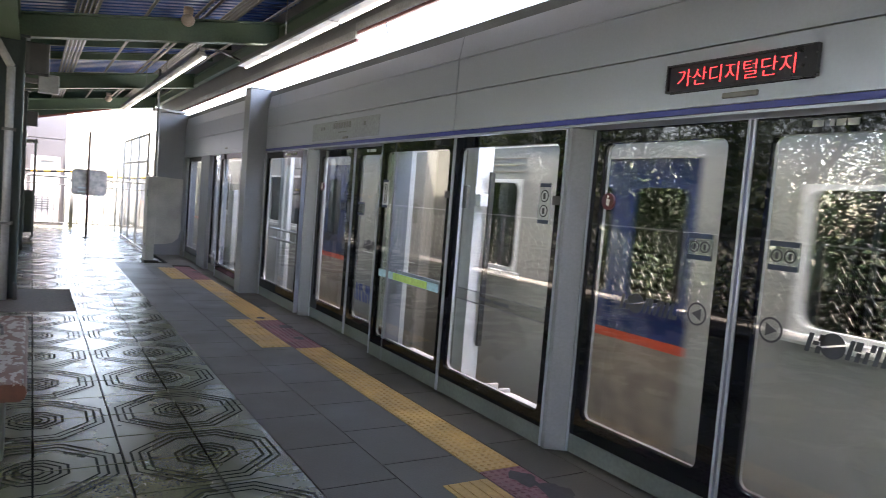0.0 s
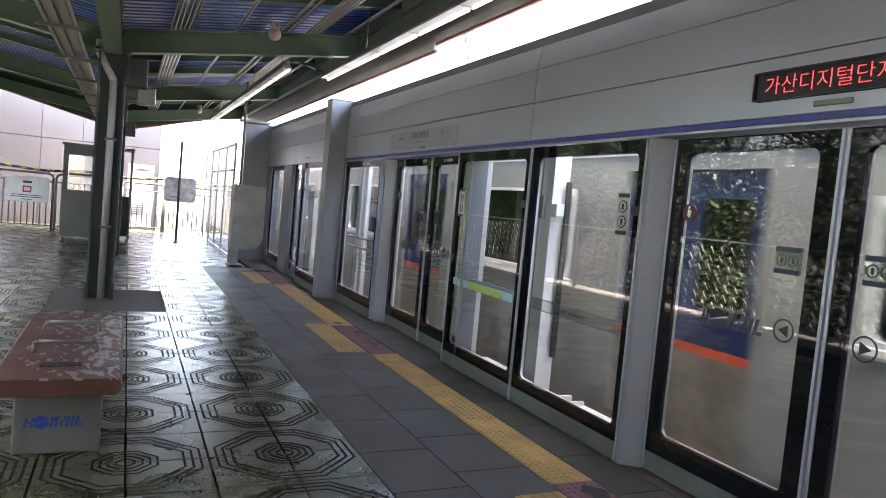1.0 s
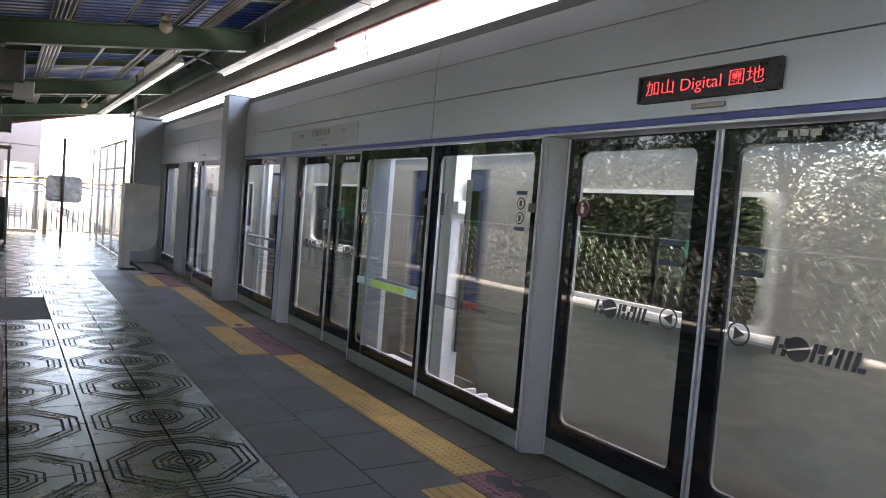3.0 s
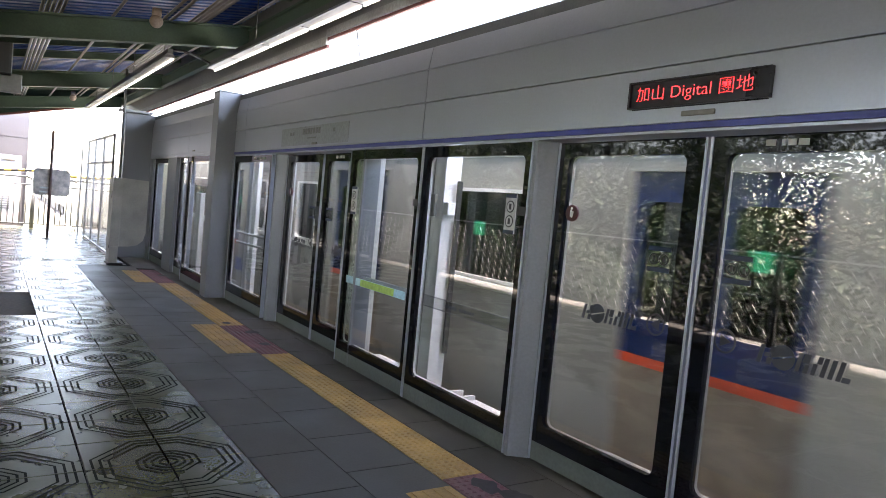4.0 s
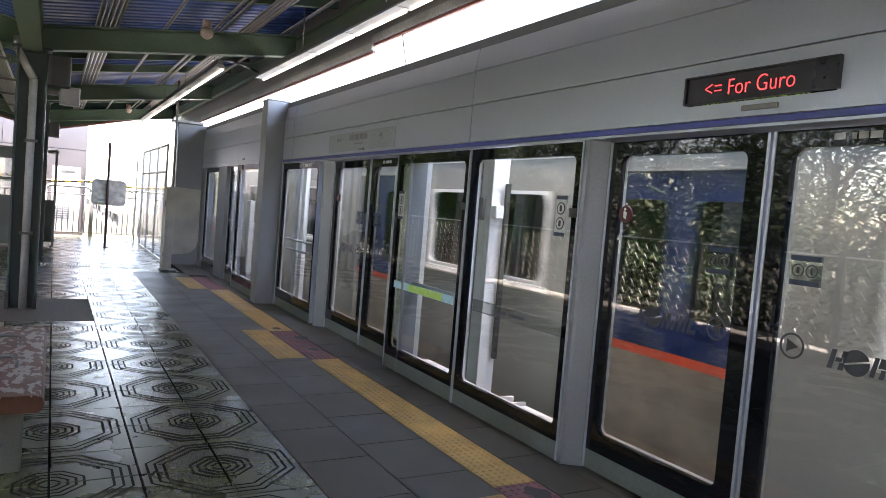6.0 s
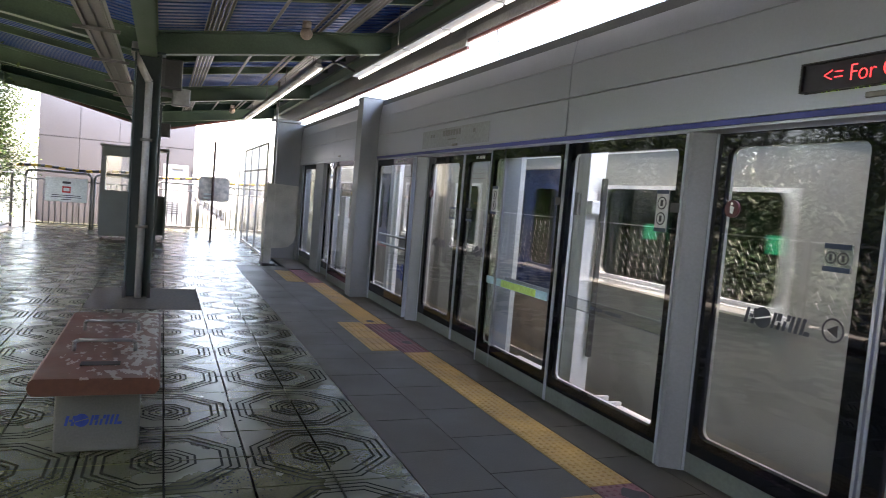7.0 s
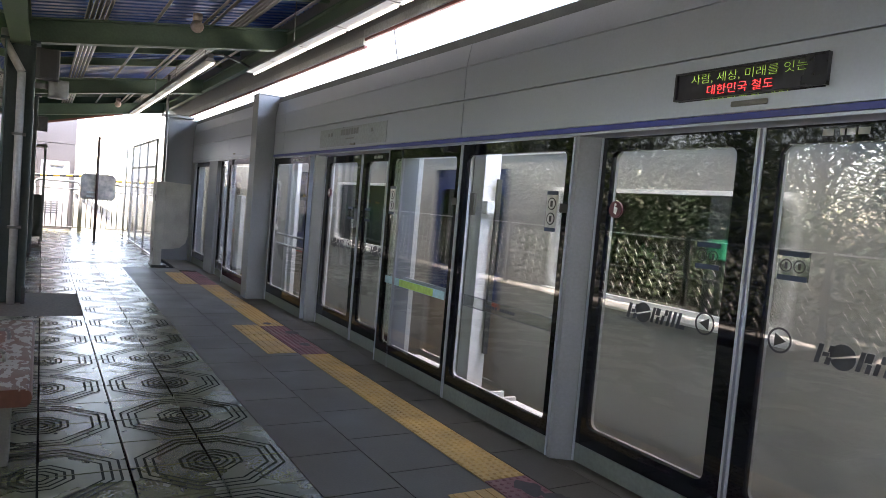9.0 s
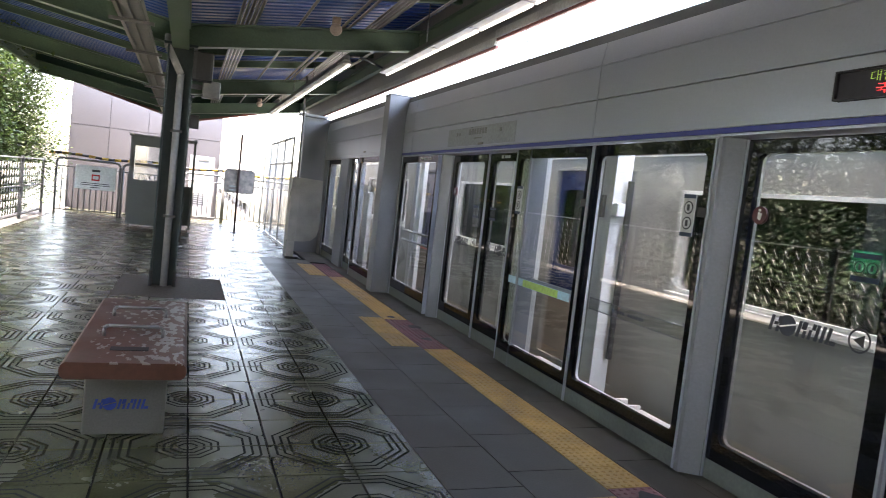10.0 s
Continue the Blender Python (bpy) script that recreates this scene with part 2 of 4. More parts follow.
def prism(bm, outline, y0, y1, mi=0, axis="y"):
    """A bar with an outline of (x, z) from y0 to y1, or of (x, y) from z0 to z1."""
    put = (lambda a, b, c: (a, c, b)) if axis == "y" else (lambda a, b, c: (a, b, c)) if axis == "z" else (lambda a, b, c: (c, a, b))
    u = [bm.verts.new(put(a, b, y0)) for a, b in outline]
    w = [bm.verts.new(put(a, b, y1)) for a, b in outline]
    k = len(outline)
    for i in range(k):
        bm.faces.new((u[i], u[(i + 1) % k], w[(i + 1) % k], w[i])).material_index = mi
    bm.faces.new(u[::-1]).material_index = mi
    bm.faces.new(w).material_index = mi
    return bm


def rounded(a0, a1, b0, b1, r, n=5):
    out = []
    for ca, cb, s in ((a1 - r, b1 - r, 0), (a0 + r, b1 - r, 90), (a0 + r, b0 + r, 180), (a1 - r, b0 + r, 270)):
        out += [(ca + r * math.cos(radians(s + 90 * i / n)), cb + r * math.sin(radians(s + 90 * i / n))) for i in range(n + 1)]
    return out


def holed(bm, x0, x1, outer, inner, r, n=5, mi=0):
    """A plate in the plane of x with a rounded opening; outer and inner are (y0, y1, z0, z1)."""
    loop = rounded(*inner, r, n)
    corners = [(outer[1], outer[3]), (outer[0], outer[3]), (outer[0], outer[2]), (outer[1], outer[2])]
    inn = [[bm.verts.new((x, a, b)) for a, b in loop] for x in (x0, x1)]
    out = [[bm.verts.new((x, a, b)) for a, b in corners] for x in (x0, x1)]
    k, m = len(loop), n + 1
    for s in (0, 1):
        flip = (lambda q: q[::-1]) if s else (lambda q: q)
        for c in range(4):
            for i in range(n):
                bm.faces.new(flip([out[s][c], inn[s][c * m + i], inn[s][c * m + i + 1]])).material_index = mi
            nxt = (c + 1) % 4
            bm.faces.new(flip([out[s][c], inn[s][c * m + n], inn[s][nxt * m], out[s][nxt]])).material_index = mi
    for i in range(k):
        bm.faces.new((inn[0][i], inn[0][(i + 1) % k], inn[1][(i + 1) % k], inn[1][i])).material_index = mi
    for c in range(4):
        bm.faces.new((out[0][c], out[1][c], out[1][(c + 1) % 4], out[0][(c + 1) % 4])).material_index = mi
    return bm


def ball(bm, c, r, squash=1.0, n=14, mi=0):
    made = bmesh.ops.create_uvsphere(bm, u_segments=n, v_segments=n // 2 + 2, radius=r)["verts"]
    for v in made:
        v.co = Vector((v.co.x, v.co.y, v.co.z * squash)) + Vector(c)
        for f in v.link_faces:
            f.smooth, f.material_index = True, mi
    return bm


def mesh_of(name, bm, *mats, fix=True):
    if fix:
        bmesh.ops.recalc_face_normals(bm, faces=bm.faces)
    me = bpy.data.meshes.new(name)
    bm.to_mesh(me)
    bm.free()
    for m in mats:
        me.materials.append(m)
    return me


def part(name, bm, mats, parent=None, label=""):
    ob = new(name, mesh_of(name, bm, *(mats if isinstance(mats, (list, tuple)) else [mats])))
    ob.parent = parent
    if label:
        tagged(ob, label)
    return ob


def thing(name, label, category, at=(0, 0, 0), group="", turn=0):
    ob = tagged(new(name), label, category, group)
    ob.matrix_basis = pose(*at, 0, 0, turn)
    ob.empty_display_size = 0.1
    return ob


def structure(name, bm, mats, label=""):
    return tagged(part(name, bm, mats), label, kind="structure")


def B():
    return bmesh.new()


def logo_bars(bm, x, y_start, y_step, z, h, mi=0, thick=0.002):
    """A word mark as plain slanted bars and blocks with a cut globe disc second in the row."""
    s, u = (1 if y_step > 0 else -1), abs(y_step)
    lean = h * 0.22

    def bar(a, b, c, d):
        """A leaning block from a to b along the row, from c to d of the height."""
        p, q, lo, hi = y_start + s * a * u, y_start + s * b * u, z + c * h, z + d * h
        prism(bm, [(p + s * lean * c, lo), (q + s * lean * c, lo), (q + s * lean * d, hi), (p + s * lean * d, hi)], x - thick, x, mi, axis="x")

    bar(0.0, 0.28, 0, 1), bar(0.36, 0.72, 0.40, 0.62), bar(0.62, 0.92, 0, 0.38), bar(0.62, 0.92, 0.64, 1)
    cy, cz, r = y_start + s * 1.62 * u, z + h * 0.52, h * 0.66
    for a0, a1 in ((200, 372), (20, 192)):
        ring = [(cy + s * r * math.cos(radians(a0 + (a1 - a0) * k / 10)), cz + r * math.sin(radians(a0 + (a1 - a0) * k / 10))) for k in range(11)]
        prism(bm, ring, x - thick, x, mi, axis="x")
    bar(2.35, 2.60, 0, 1), bar(2.66, 3.05, 0.52, 1), bar(2.85, 3.10, 0, 0.46)
    bar(3.28, 3.52, 0, 0.60), bar(3.46, 3.74, 0.62, 1), bar(3.80, 4.06, 0, 1)
    bar(4.24, 4.50, 0, 1), bar(4.68, 4.94, 0, 1), bar(4.98, 5.42, 0, 0.26)
    return bm

# ---- platform floor ----
TILE = 0.433
EDGE_GREEN, LEFT_EDGE = -1.59, -6.62
FAR_END, NEAR_END = 24.2, -40.0
bm = B()
box(bm, LEFT_EDGE - 0.35, 0.52, NEAR_END, FAR_END, -0.30, -0.022)
floor = structure("floor", bm, GROUT, "station platform slab with dark joints")
bm = B()
box(bm, LEFT_EDGE - 0.351, 0.50, NEAR_END, FAR_END, -1.25, -0.31)
structure("platform_wall", bm, CONCRETE, "concrete platform side wall")

# ---- ground ----
bm = B()
bmesh.ops.create_grid(bm, x_segments=2, y_segments=2, size=900)
for v in bm.verts:
    v.co.z = -1.26
structure("ground", bm, SOIL, "dusty ground beside the railway")
bm = B()
prism(bm, [(0.6, -1.25), (1.1, -1.12), (3.6, -1.12), (4.3, -1.25)], -90, 260)
structure("track_bed", bm, BALLAST, "brown ballast track bed")
for i, x in enumerate((1.55, 2.99)):
    bm = B()
    box(bm, x, x + 0.07, -90, 260, -1.11, -0.96)
    tagged(part("rail", bm, STEEL_DARK), "steel running rail on ballast", "rail", "running rails")

# ---- canopy: a shallow V over the platform, its valley over the columns ----
VALLEY, VALLEY_Z, SLOPE = -3.22, 3.36, 0.155
R_EAVE, L_EAVE = 0.15, -7.1
# the canopy runs on unseen behind the eye to block light from there
GABLE, BACK = 22.0, -40.0


def roof_z(x):
    return VALLEY_Z + SLOPE * abs(x - VALLEY)


for name, xa, xb in (("roof_east", VALLEY, R_EAVE), ("roof_west", L_EAVE, VALLEY)):
    bm = B()
    k = 0
    y = BACK
    rib, gap = 0.05, 0.10
    prof = []
    while y < GABLE:
        prof += [(y, 0.0), (y + gap, 0.0), (y + gap + 0.02, 0.045), (y + gap + 0.02 + rib, 0.045), (y + gap + 0.04 + rib, 0.0)]
        y += gap + 0.04 + rib
    for (ya, da), (yb, db) in zip(prof, prof[1:]):
        if yb - ya < 1e-6:
            continue
        za, zb = roof_z(xa), roof_z(xb)
        bm.faces.new([bm.verts.new(p) for p in ((xa, ya, za + 0.28 + da), (xb, ya, zb + 0.28 + da), (xb, yb, zb + 0.28 + db), (xa, yb, za + 0.28 + db))])
    top = [bm.verts.new(p) for p in ((xa, BACK, roof_z(xa) + 0.36), (xb, BACK, roof_z(xb) + 0.36), (xb, GABLE, roof_z(xb) + 0.36), (xa, GABLE, roof_z(xa) + 0.36))]
    bm.faces.new(top)
    structure(name, bm, DECK, "blue ribbed metal canopy sheet")

canopy = thing("canopy_frame", "green painted steel canopy frame over the platform", "canopy frame")


def i_beam(bm, p, q, h, w, t=0.014):
    """An I-shaped beam whose top runs from p to q."""
    p, q = Vector(p), Vector(q)
    d = (q - p).normalized()
    side = Vector((-d.y, d.x, 0)).normalized()
    a, b, f = w / 2, t / 2, t * 1.6
    ring = [(-a, 0), (a, 0), (a, -f), (b, -f), (b, f - h), (a, f - h), (a, -h), (-a, -h), (-a, f - h), (-b, f - h), (-b, -f), (-a, -f)]
    u, v = ([bm.verts.new(e + side * o + Vector((0, 0, z))) for o, z in ring] for e in (p, q))
    for i in range(12):
        bm.faces.new((u[i], u[(i + 1) % 12], v[(i + 1) % 12], v[i]))
    bm.faces.new(u), bm.faces.new(v)
    return bm


for y in (-1.8, 4.2, 10.2, 16.2, 21.7):
    for x, end in ((R_EAVE - 0.15, 1), (L_EAVE + 0.15, -1)):
        part("rafter", i_beam(B(), (VALLEY, y, VALLEY_Z + 0.06), (x, y, roof_z(x) + 0.06), 0.30, 0.16), GREEN_STEEL, canopy)
for y in (-4.8, -3.3, -0.3, 1.2, 2.7, 5.7, 7.2, 8.7, 11.7, 13.2, 14.7, 17.7, 19.2, 20.5):
    for x in (R_EAVE - 0.1, L_EAVE + 0.1):
        part("purlin", i_beam(B(), (VALLEY, y, VALLEY_Z + 0.26), (x, y, roof_z(x) + 0.26), 0.13, 0.07), GREEN_STEEL, canopy)
part("valley_beam", i_beam(B(), (VALLEY, BACK, VALLEY_Z + 0.03), (VALLEY, GABLE, VALLEY_Z + 0.03), 0.32, 0.20), GREEN_STEEL, canopy)
for x in (R_EAVE - 0.12, L_EAVE + 0.12):
    part("eave_beam", i_beam(B(), (x, BACK, roof_z(x) + 0.02), (x, GABLE, roof_z(x) + 0.02), 0.22, 0.10), GREEN_STEEL, canopy)
for x, s in ((R_EAVE, 1), (L_EAVE, -1)):
    # the track side hangs lower, and steps down where the farther lights begin
    spans = ((BACK, 7.7, 3.385), (7.701, GABLE, 3.305)) if s > 0 else ((BACK, GABLE, roof_z(x) - 0.07),)
    for ya, yb, low in spans:
        part("gutter", box(B(), *sorted((x, x + 0.035 * s)), ya, yb, low, low + 0.03), GUTTER, canopy, "red-brown gutter board")
        part("eave_board", box(B(), *sorted((x - 0.02 * s, x + 0.03 * s)), ya, yb, low + 0.031, low + 0.12), FASCIA_GREY if s > 0 else GREEN_STEEL, canopy, "weathered pale eave board" if s > 0 else "")
        part("eave_cladding", box(B(), *sorted((x, x + 0.03 * s)), ya, yb, low + 0.121, roof_z(x) + 0.38), DUCT if s > 0 else GREEN_STEEL, canopy)
    bm = B()
    a, b = roof_z(VALLEY), roof_z(x)
    prism(bm, [(VALLEY, a - 0.42), (x, b - 0.07), (x, b + 0.42), (VALLEY, a + 0.42)], GABLE + 0.01, GABLE + 0.05)
    part("gable_board", bm, GREEN_DARK, canopy)
    bm = B()
    prism(bm, [(VALLEY, a - 0.47), (x, b - 0.12), (x, b - 0.06), (VALLEY, a - 0.41)], GABLE + 0.002, GABLE + 0.06)
    part("gable_trim", bm, GUTTER, canopy, "red-brown trim board")


def column(y):
    c = thing("canopy_column", "grey-green steel canopy column with a dark footing", "column", (-3.215, y, 0), "canopy columns")
    bm = B()
    h = VALLEY_Z - 0.27
    for s in (-1, 1):
        box(bm, s * 0.145 - 0.012, s * 0.145 + 0.012, -0.13, 0.13, 0, h)
    box(bm, -0.133, 0.133, -0.008, 0.008, 0, h)
    box(bm, -0.20, 0.20, -0.15, 0.15, h, h + 0.03)
    part("shaft", bm, COLUMN_PAINT, c)
    bm = B()
    for s in (-1, 1):
        box(bm, s * 0.145 - 0.02, s * 0.145 + 0.02, -0.135, 0.135, 0, 0.20)
    part("footing", bm, DARK_PLASTIC, c, "dark painted footing")
    bm = B()
    bent(bm, [(-0.16, -0.05, h + 0.12), (-0.16, -0.08, h - 0.02), (0.02, -0.10, h - 0.35), (0.02, -0.10, 0)], 0.045, 12)
    part("downpipe", bm, PIPE_PALE, c, "pale downpipe with an elbow")
    for z in (0.9, 2.0):
        part("pipe_clamp", box(B(), -0.05, 0.09, -0.16, -0.008, z, z + 0.03), PIPE, c)
    return c


for y in (10.02, 16.2, -1.9):
    column(y)

# cable duct along the valley
duct = thing("cable_duct", "grey metal cable duct hung beside the valley beam", "cable duct")
part("trough", box(B(), -3.78, -3.52, BACK, 21.5, 2.98, 3.06), DUCT, duct)
for i in range(3):
    part("rib", box(B(), -3.77 + i * 0.10, -3.735 + i * 0.10, BACK, 21.5, 2.962, 2.98), DUCT, duct)
for y in np.arange(-2, 21, 2.0):
    part("bracket", box(B(), -3.86, -3.44, y, y + 0.04, 2.93, 2.962), PIPE, duct)

# conduits under the sheet
for n, (x, count, step) in enumerate(((-2.55, 5, 0.055), (-1.75, 1, 0.05), (-1.15, 2, 0.10), (-0.80, 4, 0.06), (-0.2, 1, 0.05))):
    c = thing("conduit_run", "galvanised conduits running under the canopy", "conduit", group="conduit runs")
    for i in range(count):
        xx = x + i * step
        part("conduit", rod(B(), (xx, BACK, roof_z(xx) + 0.08), (xx, GABLE - 0.2, roof_z(xx) + 0.08), 0.02, 6), PIPE, c)

for y in (1.2, 7.0, 12.9, 18.7):
    bm = B()
    bent(bm, [(0.17, y, 3.43 if y < 7.7 else 3.32), (0.20, y, 3.30), (0.27, y, 2.99)], 0.012, 6)
    tagged(part("strut", bm, PIPE_PALE), "thin pale strut between gutter and fascia", "strut", "gutter struts")

# fluorescent battens on drop rods
def batten(x, y0, y1, z):
    c = thing("fluorescent_light", "hanging fluorescent batten lights in a row, lit", "ceiling light", group="batten lights")
    part("channel", box(B(), x - 0.035, x + 0.035, y0, y1, z + 0.02, z + 0.08), PIPE, c)
    y = y0
    while y < y1 - 0.5:
        e = min(y + 1.24, y1)
        part("fitting", prism(B(), [(x - 0.075, z - 0.03), (x + 0.075, z - 0.03), (x + 0.04, z + 0.019), (x - 0.04, z + 0.019)], y + 0.01, e - 0.01), FITTING, c)
        part("tube", rod(B(), (x + 0.045, y + 0.04, z - 0.046), (x + 0.045, e - 0.04, z - 0.046), 0.013, 8), TUBE, c, "lit fluorescent tube")
        y += 1.25
    for y in np.arange(y0 + 0.4, y1, 2.5):
        part("drop_rod", rod(B(), (x, y, z + 0.08), (x, y, roof_z(x) + 0.27), 0.007, 6), PIPE, c)
    return c


batten(-0.30, -4.0, 10.93, 3.385)
batten(-1.02, 10.25, 20.0, 3.33)
bm = B()
bent(bm, [(-0.30, 10.93, 3.43), (-0.5, 10.75, 3.45), (-0.8, 10.5, 3.46), (-1.02, 10.3, 3.40)], 0.018, 6)
tagged(part("supply_cable", bm, DARK_PLASTIC), "black cable linking two batten lights", "cable")


def dome(x, y):
    c = thing("dome_detector", "small beige dome on a base under a rafter", "detector", (x, y, roof_z(x) - 0.02), "ceiling domes")
    part("base", rod(B(), (0, 0, 0.10), (0, 0, 0.19), 0.06, 14), BEIGE, c)
    part("dome", ball(B(), (0, 0, 0.03), 0.085, 1.0), BEIGE, c)
    return c


dome(-1.27, 9.98)
dome(-1.22, 21.48)

# speaker and junction boxes on the column
c = thing("wall_speaker", "black box loudspeaker on the column", "loudspeaker", (-2.93, 9.93, 2.69))
part("cabinet", box(B(), -0.13, 0.12, -0.09, 0.09, 0, 0.36, bevel=0.012), DARK_PLASTIC, c)
part("grille", box(B(), -0.085, 0.085, -0.096, -0.09, 0.015, 0.345), RUBBER, c)
c = thing("junction_box", "grey junction box on a bracket", "junction box", (-2.81, 10.1, 2.50))
part("case", box(B(), -0.11, 0.11, -0.08, 0.08, 0, 0.22, bevel=0.01), DUCT, c)
part("arm", box(B(), -0.28, -0.11, -0.02, 0.02, 0.10, 0.16), PIPE, c)
c = thing("junction_box", "grey junction box on a bracket", "junction box", (-2.98, 16.1, 2.42))
part("case", box(B(), -0.08, 0.10, -0.08, 0.08, 0, 0.28, bevel=0.01), DARK_PLASTIC, c)

# ---- platform screen doors ----
DOOR_TOP, HEAD = 2.10, 3.0
REC = 0.12
SIGN_Y, SIGN_Z = 2.533, 2.31
psd_header = thing("screen_door_header", "grey metal fascia over the platform screen doors", "fascia")


def header(y0, y1, x, joints):
    ys = [y0] + [j for j in joints if y0 < j < y1] + [y1]
    for a, b in zip(ys, ys[1:]):
        g = 0.004
        bm = B()
        if a < SIGN_Y < b:
            holed(bm, x, x + 0.03, (a + g, b - g, 2.155, 2.452), (SIGN_Y - 0.41, SIGN_Y + 0.41, SIGN_Z - 0.067, SIGN_Z + 0.067), 0.002)
        else:
            box(bm, x, x + 0.03, a + g, b - g, 2.155, 2.452)
        part("lower_panel", bm, STEEL, psd_header)
        part("middle_panel", box(B(), x, x + 0.03, a + g, b - g, 2.460, 2.725), STEEL, psd_header)
        part("upper_panel", prism(B(), [(x, 2.729), (x + 0.03, 2.729), (x + 0.09, 2.99), (x + 0.045, 3.0)], a + g, b - g), STEEL, psd_header)
        part("stripe", box(B(), x - 0.003, x + 0.03, a, b, 2.118, 2.150), BLUE_LINE if x >= 0 else STEEL, psd_header)
    bm = B()
    if y0 < SIGN_Y < y1:
        box(bm, x + 0.031, x + 0.26, y0, SIGN_Y - 0.44, DOOR_TOP + 0.017, 2.985)
        box(bm, x + 0.031, x + 0.26, SIGN_Y + 0.44, y1, DOOR_TOP + 0.017, 2.985)
        box(bm, x + 0.031, x + 0.26, SIGN_Y - 0.439, SIGN_Y + 0.439, 2.50, 2.985)
        box(bm, x + 0.031, x + 0.036, SIGN_Y - 0.439, SIGN_Y + 0.439, 2.44, 2.499)
        box(bm, x + 0.29, x + 0.30, SIGN_Y - 0.46, SIGN_Y + 0.46, DOOR_TOP + 0.017, 2.52)
    else:
        box(bm, x + 0.031, x + 0.26, y0, y1, DOOR_TOP + 0.017, 2.985)
    part("backing", bm, STEEL_DARK, psd_header)
    part("soffit", box(B(), x + 0.002, x + 0.26, y0, y1, DOOR_TOP, DOOR_TOP + 0.015), STEEL, psd_header)


header(-40, 10.46, 0.0, [-30.0, -20.0, -9.57, -4.65, 0.25, 5.17, 10.0])
header(10.76, 15.9, -0.16, [12.6])


def leaf(name, label, x, y0, y1, z0=0.03, z1=DOOR_TOP - 0.01, border=0.085, group="", low=0.245, border_near=None):
    c = thing(name, label, "platform door", (x, 0, 0), group)
    part("kick_plate", box(B(), 0, 0.045, y0, y1, 0.006, 0.125), SILL, c, "scuffed steel kick plate")
    near = border if border_near is None else border_near
    part("border", holed(B(), 0.0, 0.04, (y0, y1, 0.128, z1), (y0 + near, y1 - border, low, z1 - 0.085), 0.05), BLACK, c, "black glass border")
    p = part("pane", box(B(), 0.012, 0.018, y0 + near - 0.01, y1 - border + 0.01, low - 0.01, z1 - 0.075), GLASS, c)
    p.visible_shadow = False
    part("reveal", holed(B(), 0.041, 0.062, (y0 + near - 0.012, y1 - border + 0.012, low - 0.012, z1 - 0.073), (y0 + near, y1 - border, low, z1 - 0.085), 0.05), DUCT if name == "sliding_door" else WHITE_JAMB, c, "inner trim round the pane")
    part("edge_strip", box(B(), -0.006, 0.046, y0 - 0.002, y0 + 0.014, 0.006, z1), STEEL, c)
    part("edge_strip", box(B(), -0.006, 0.046, y1 - 0.014, y1 + 0.002, 0.006, z1), STEEL, c)
    return c


def jamb(x0, x1, ya, yb, z1=DOOR_TOP):
    bm = B()
    box(bm, x0, x1, ya, yb, 0.0, z1 - 0.01)
    return bm


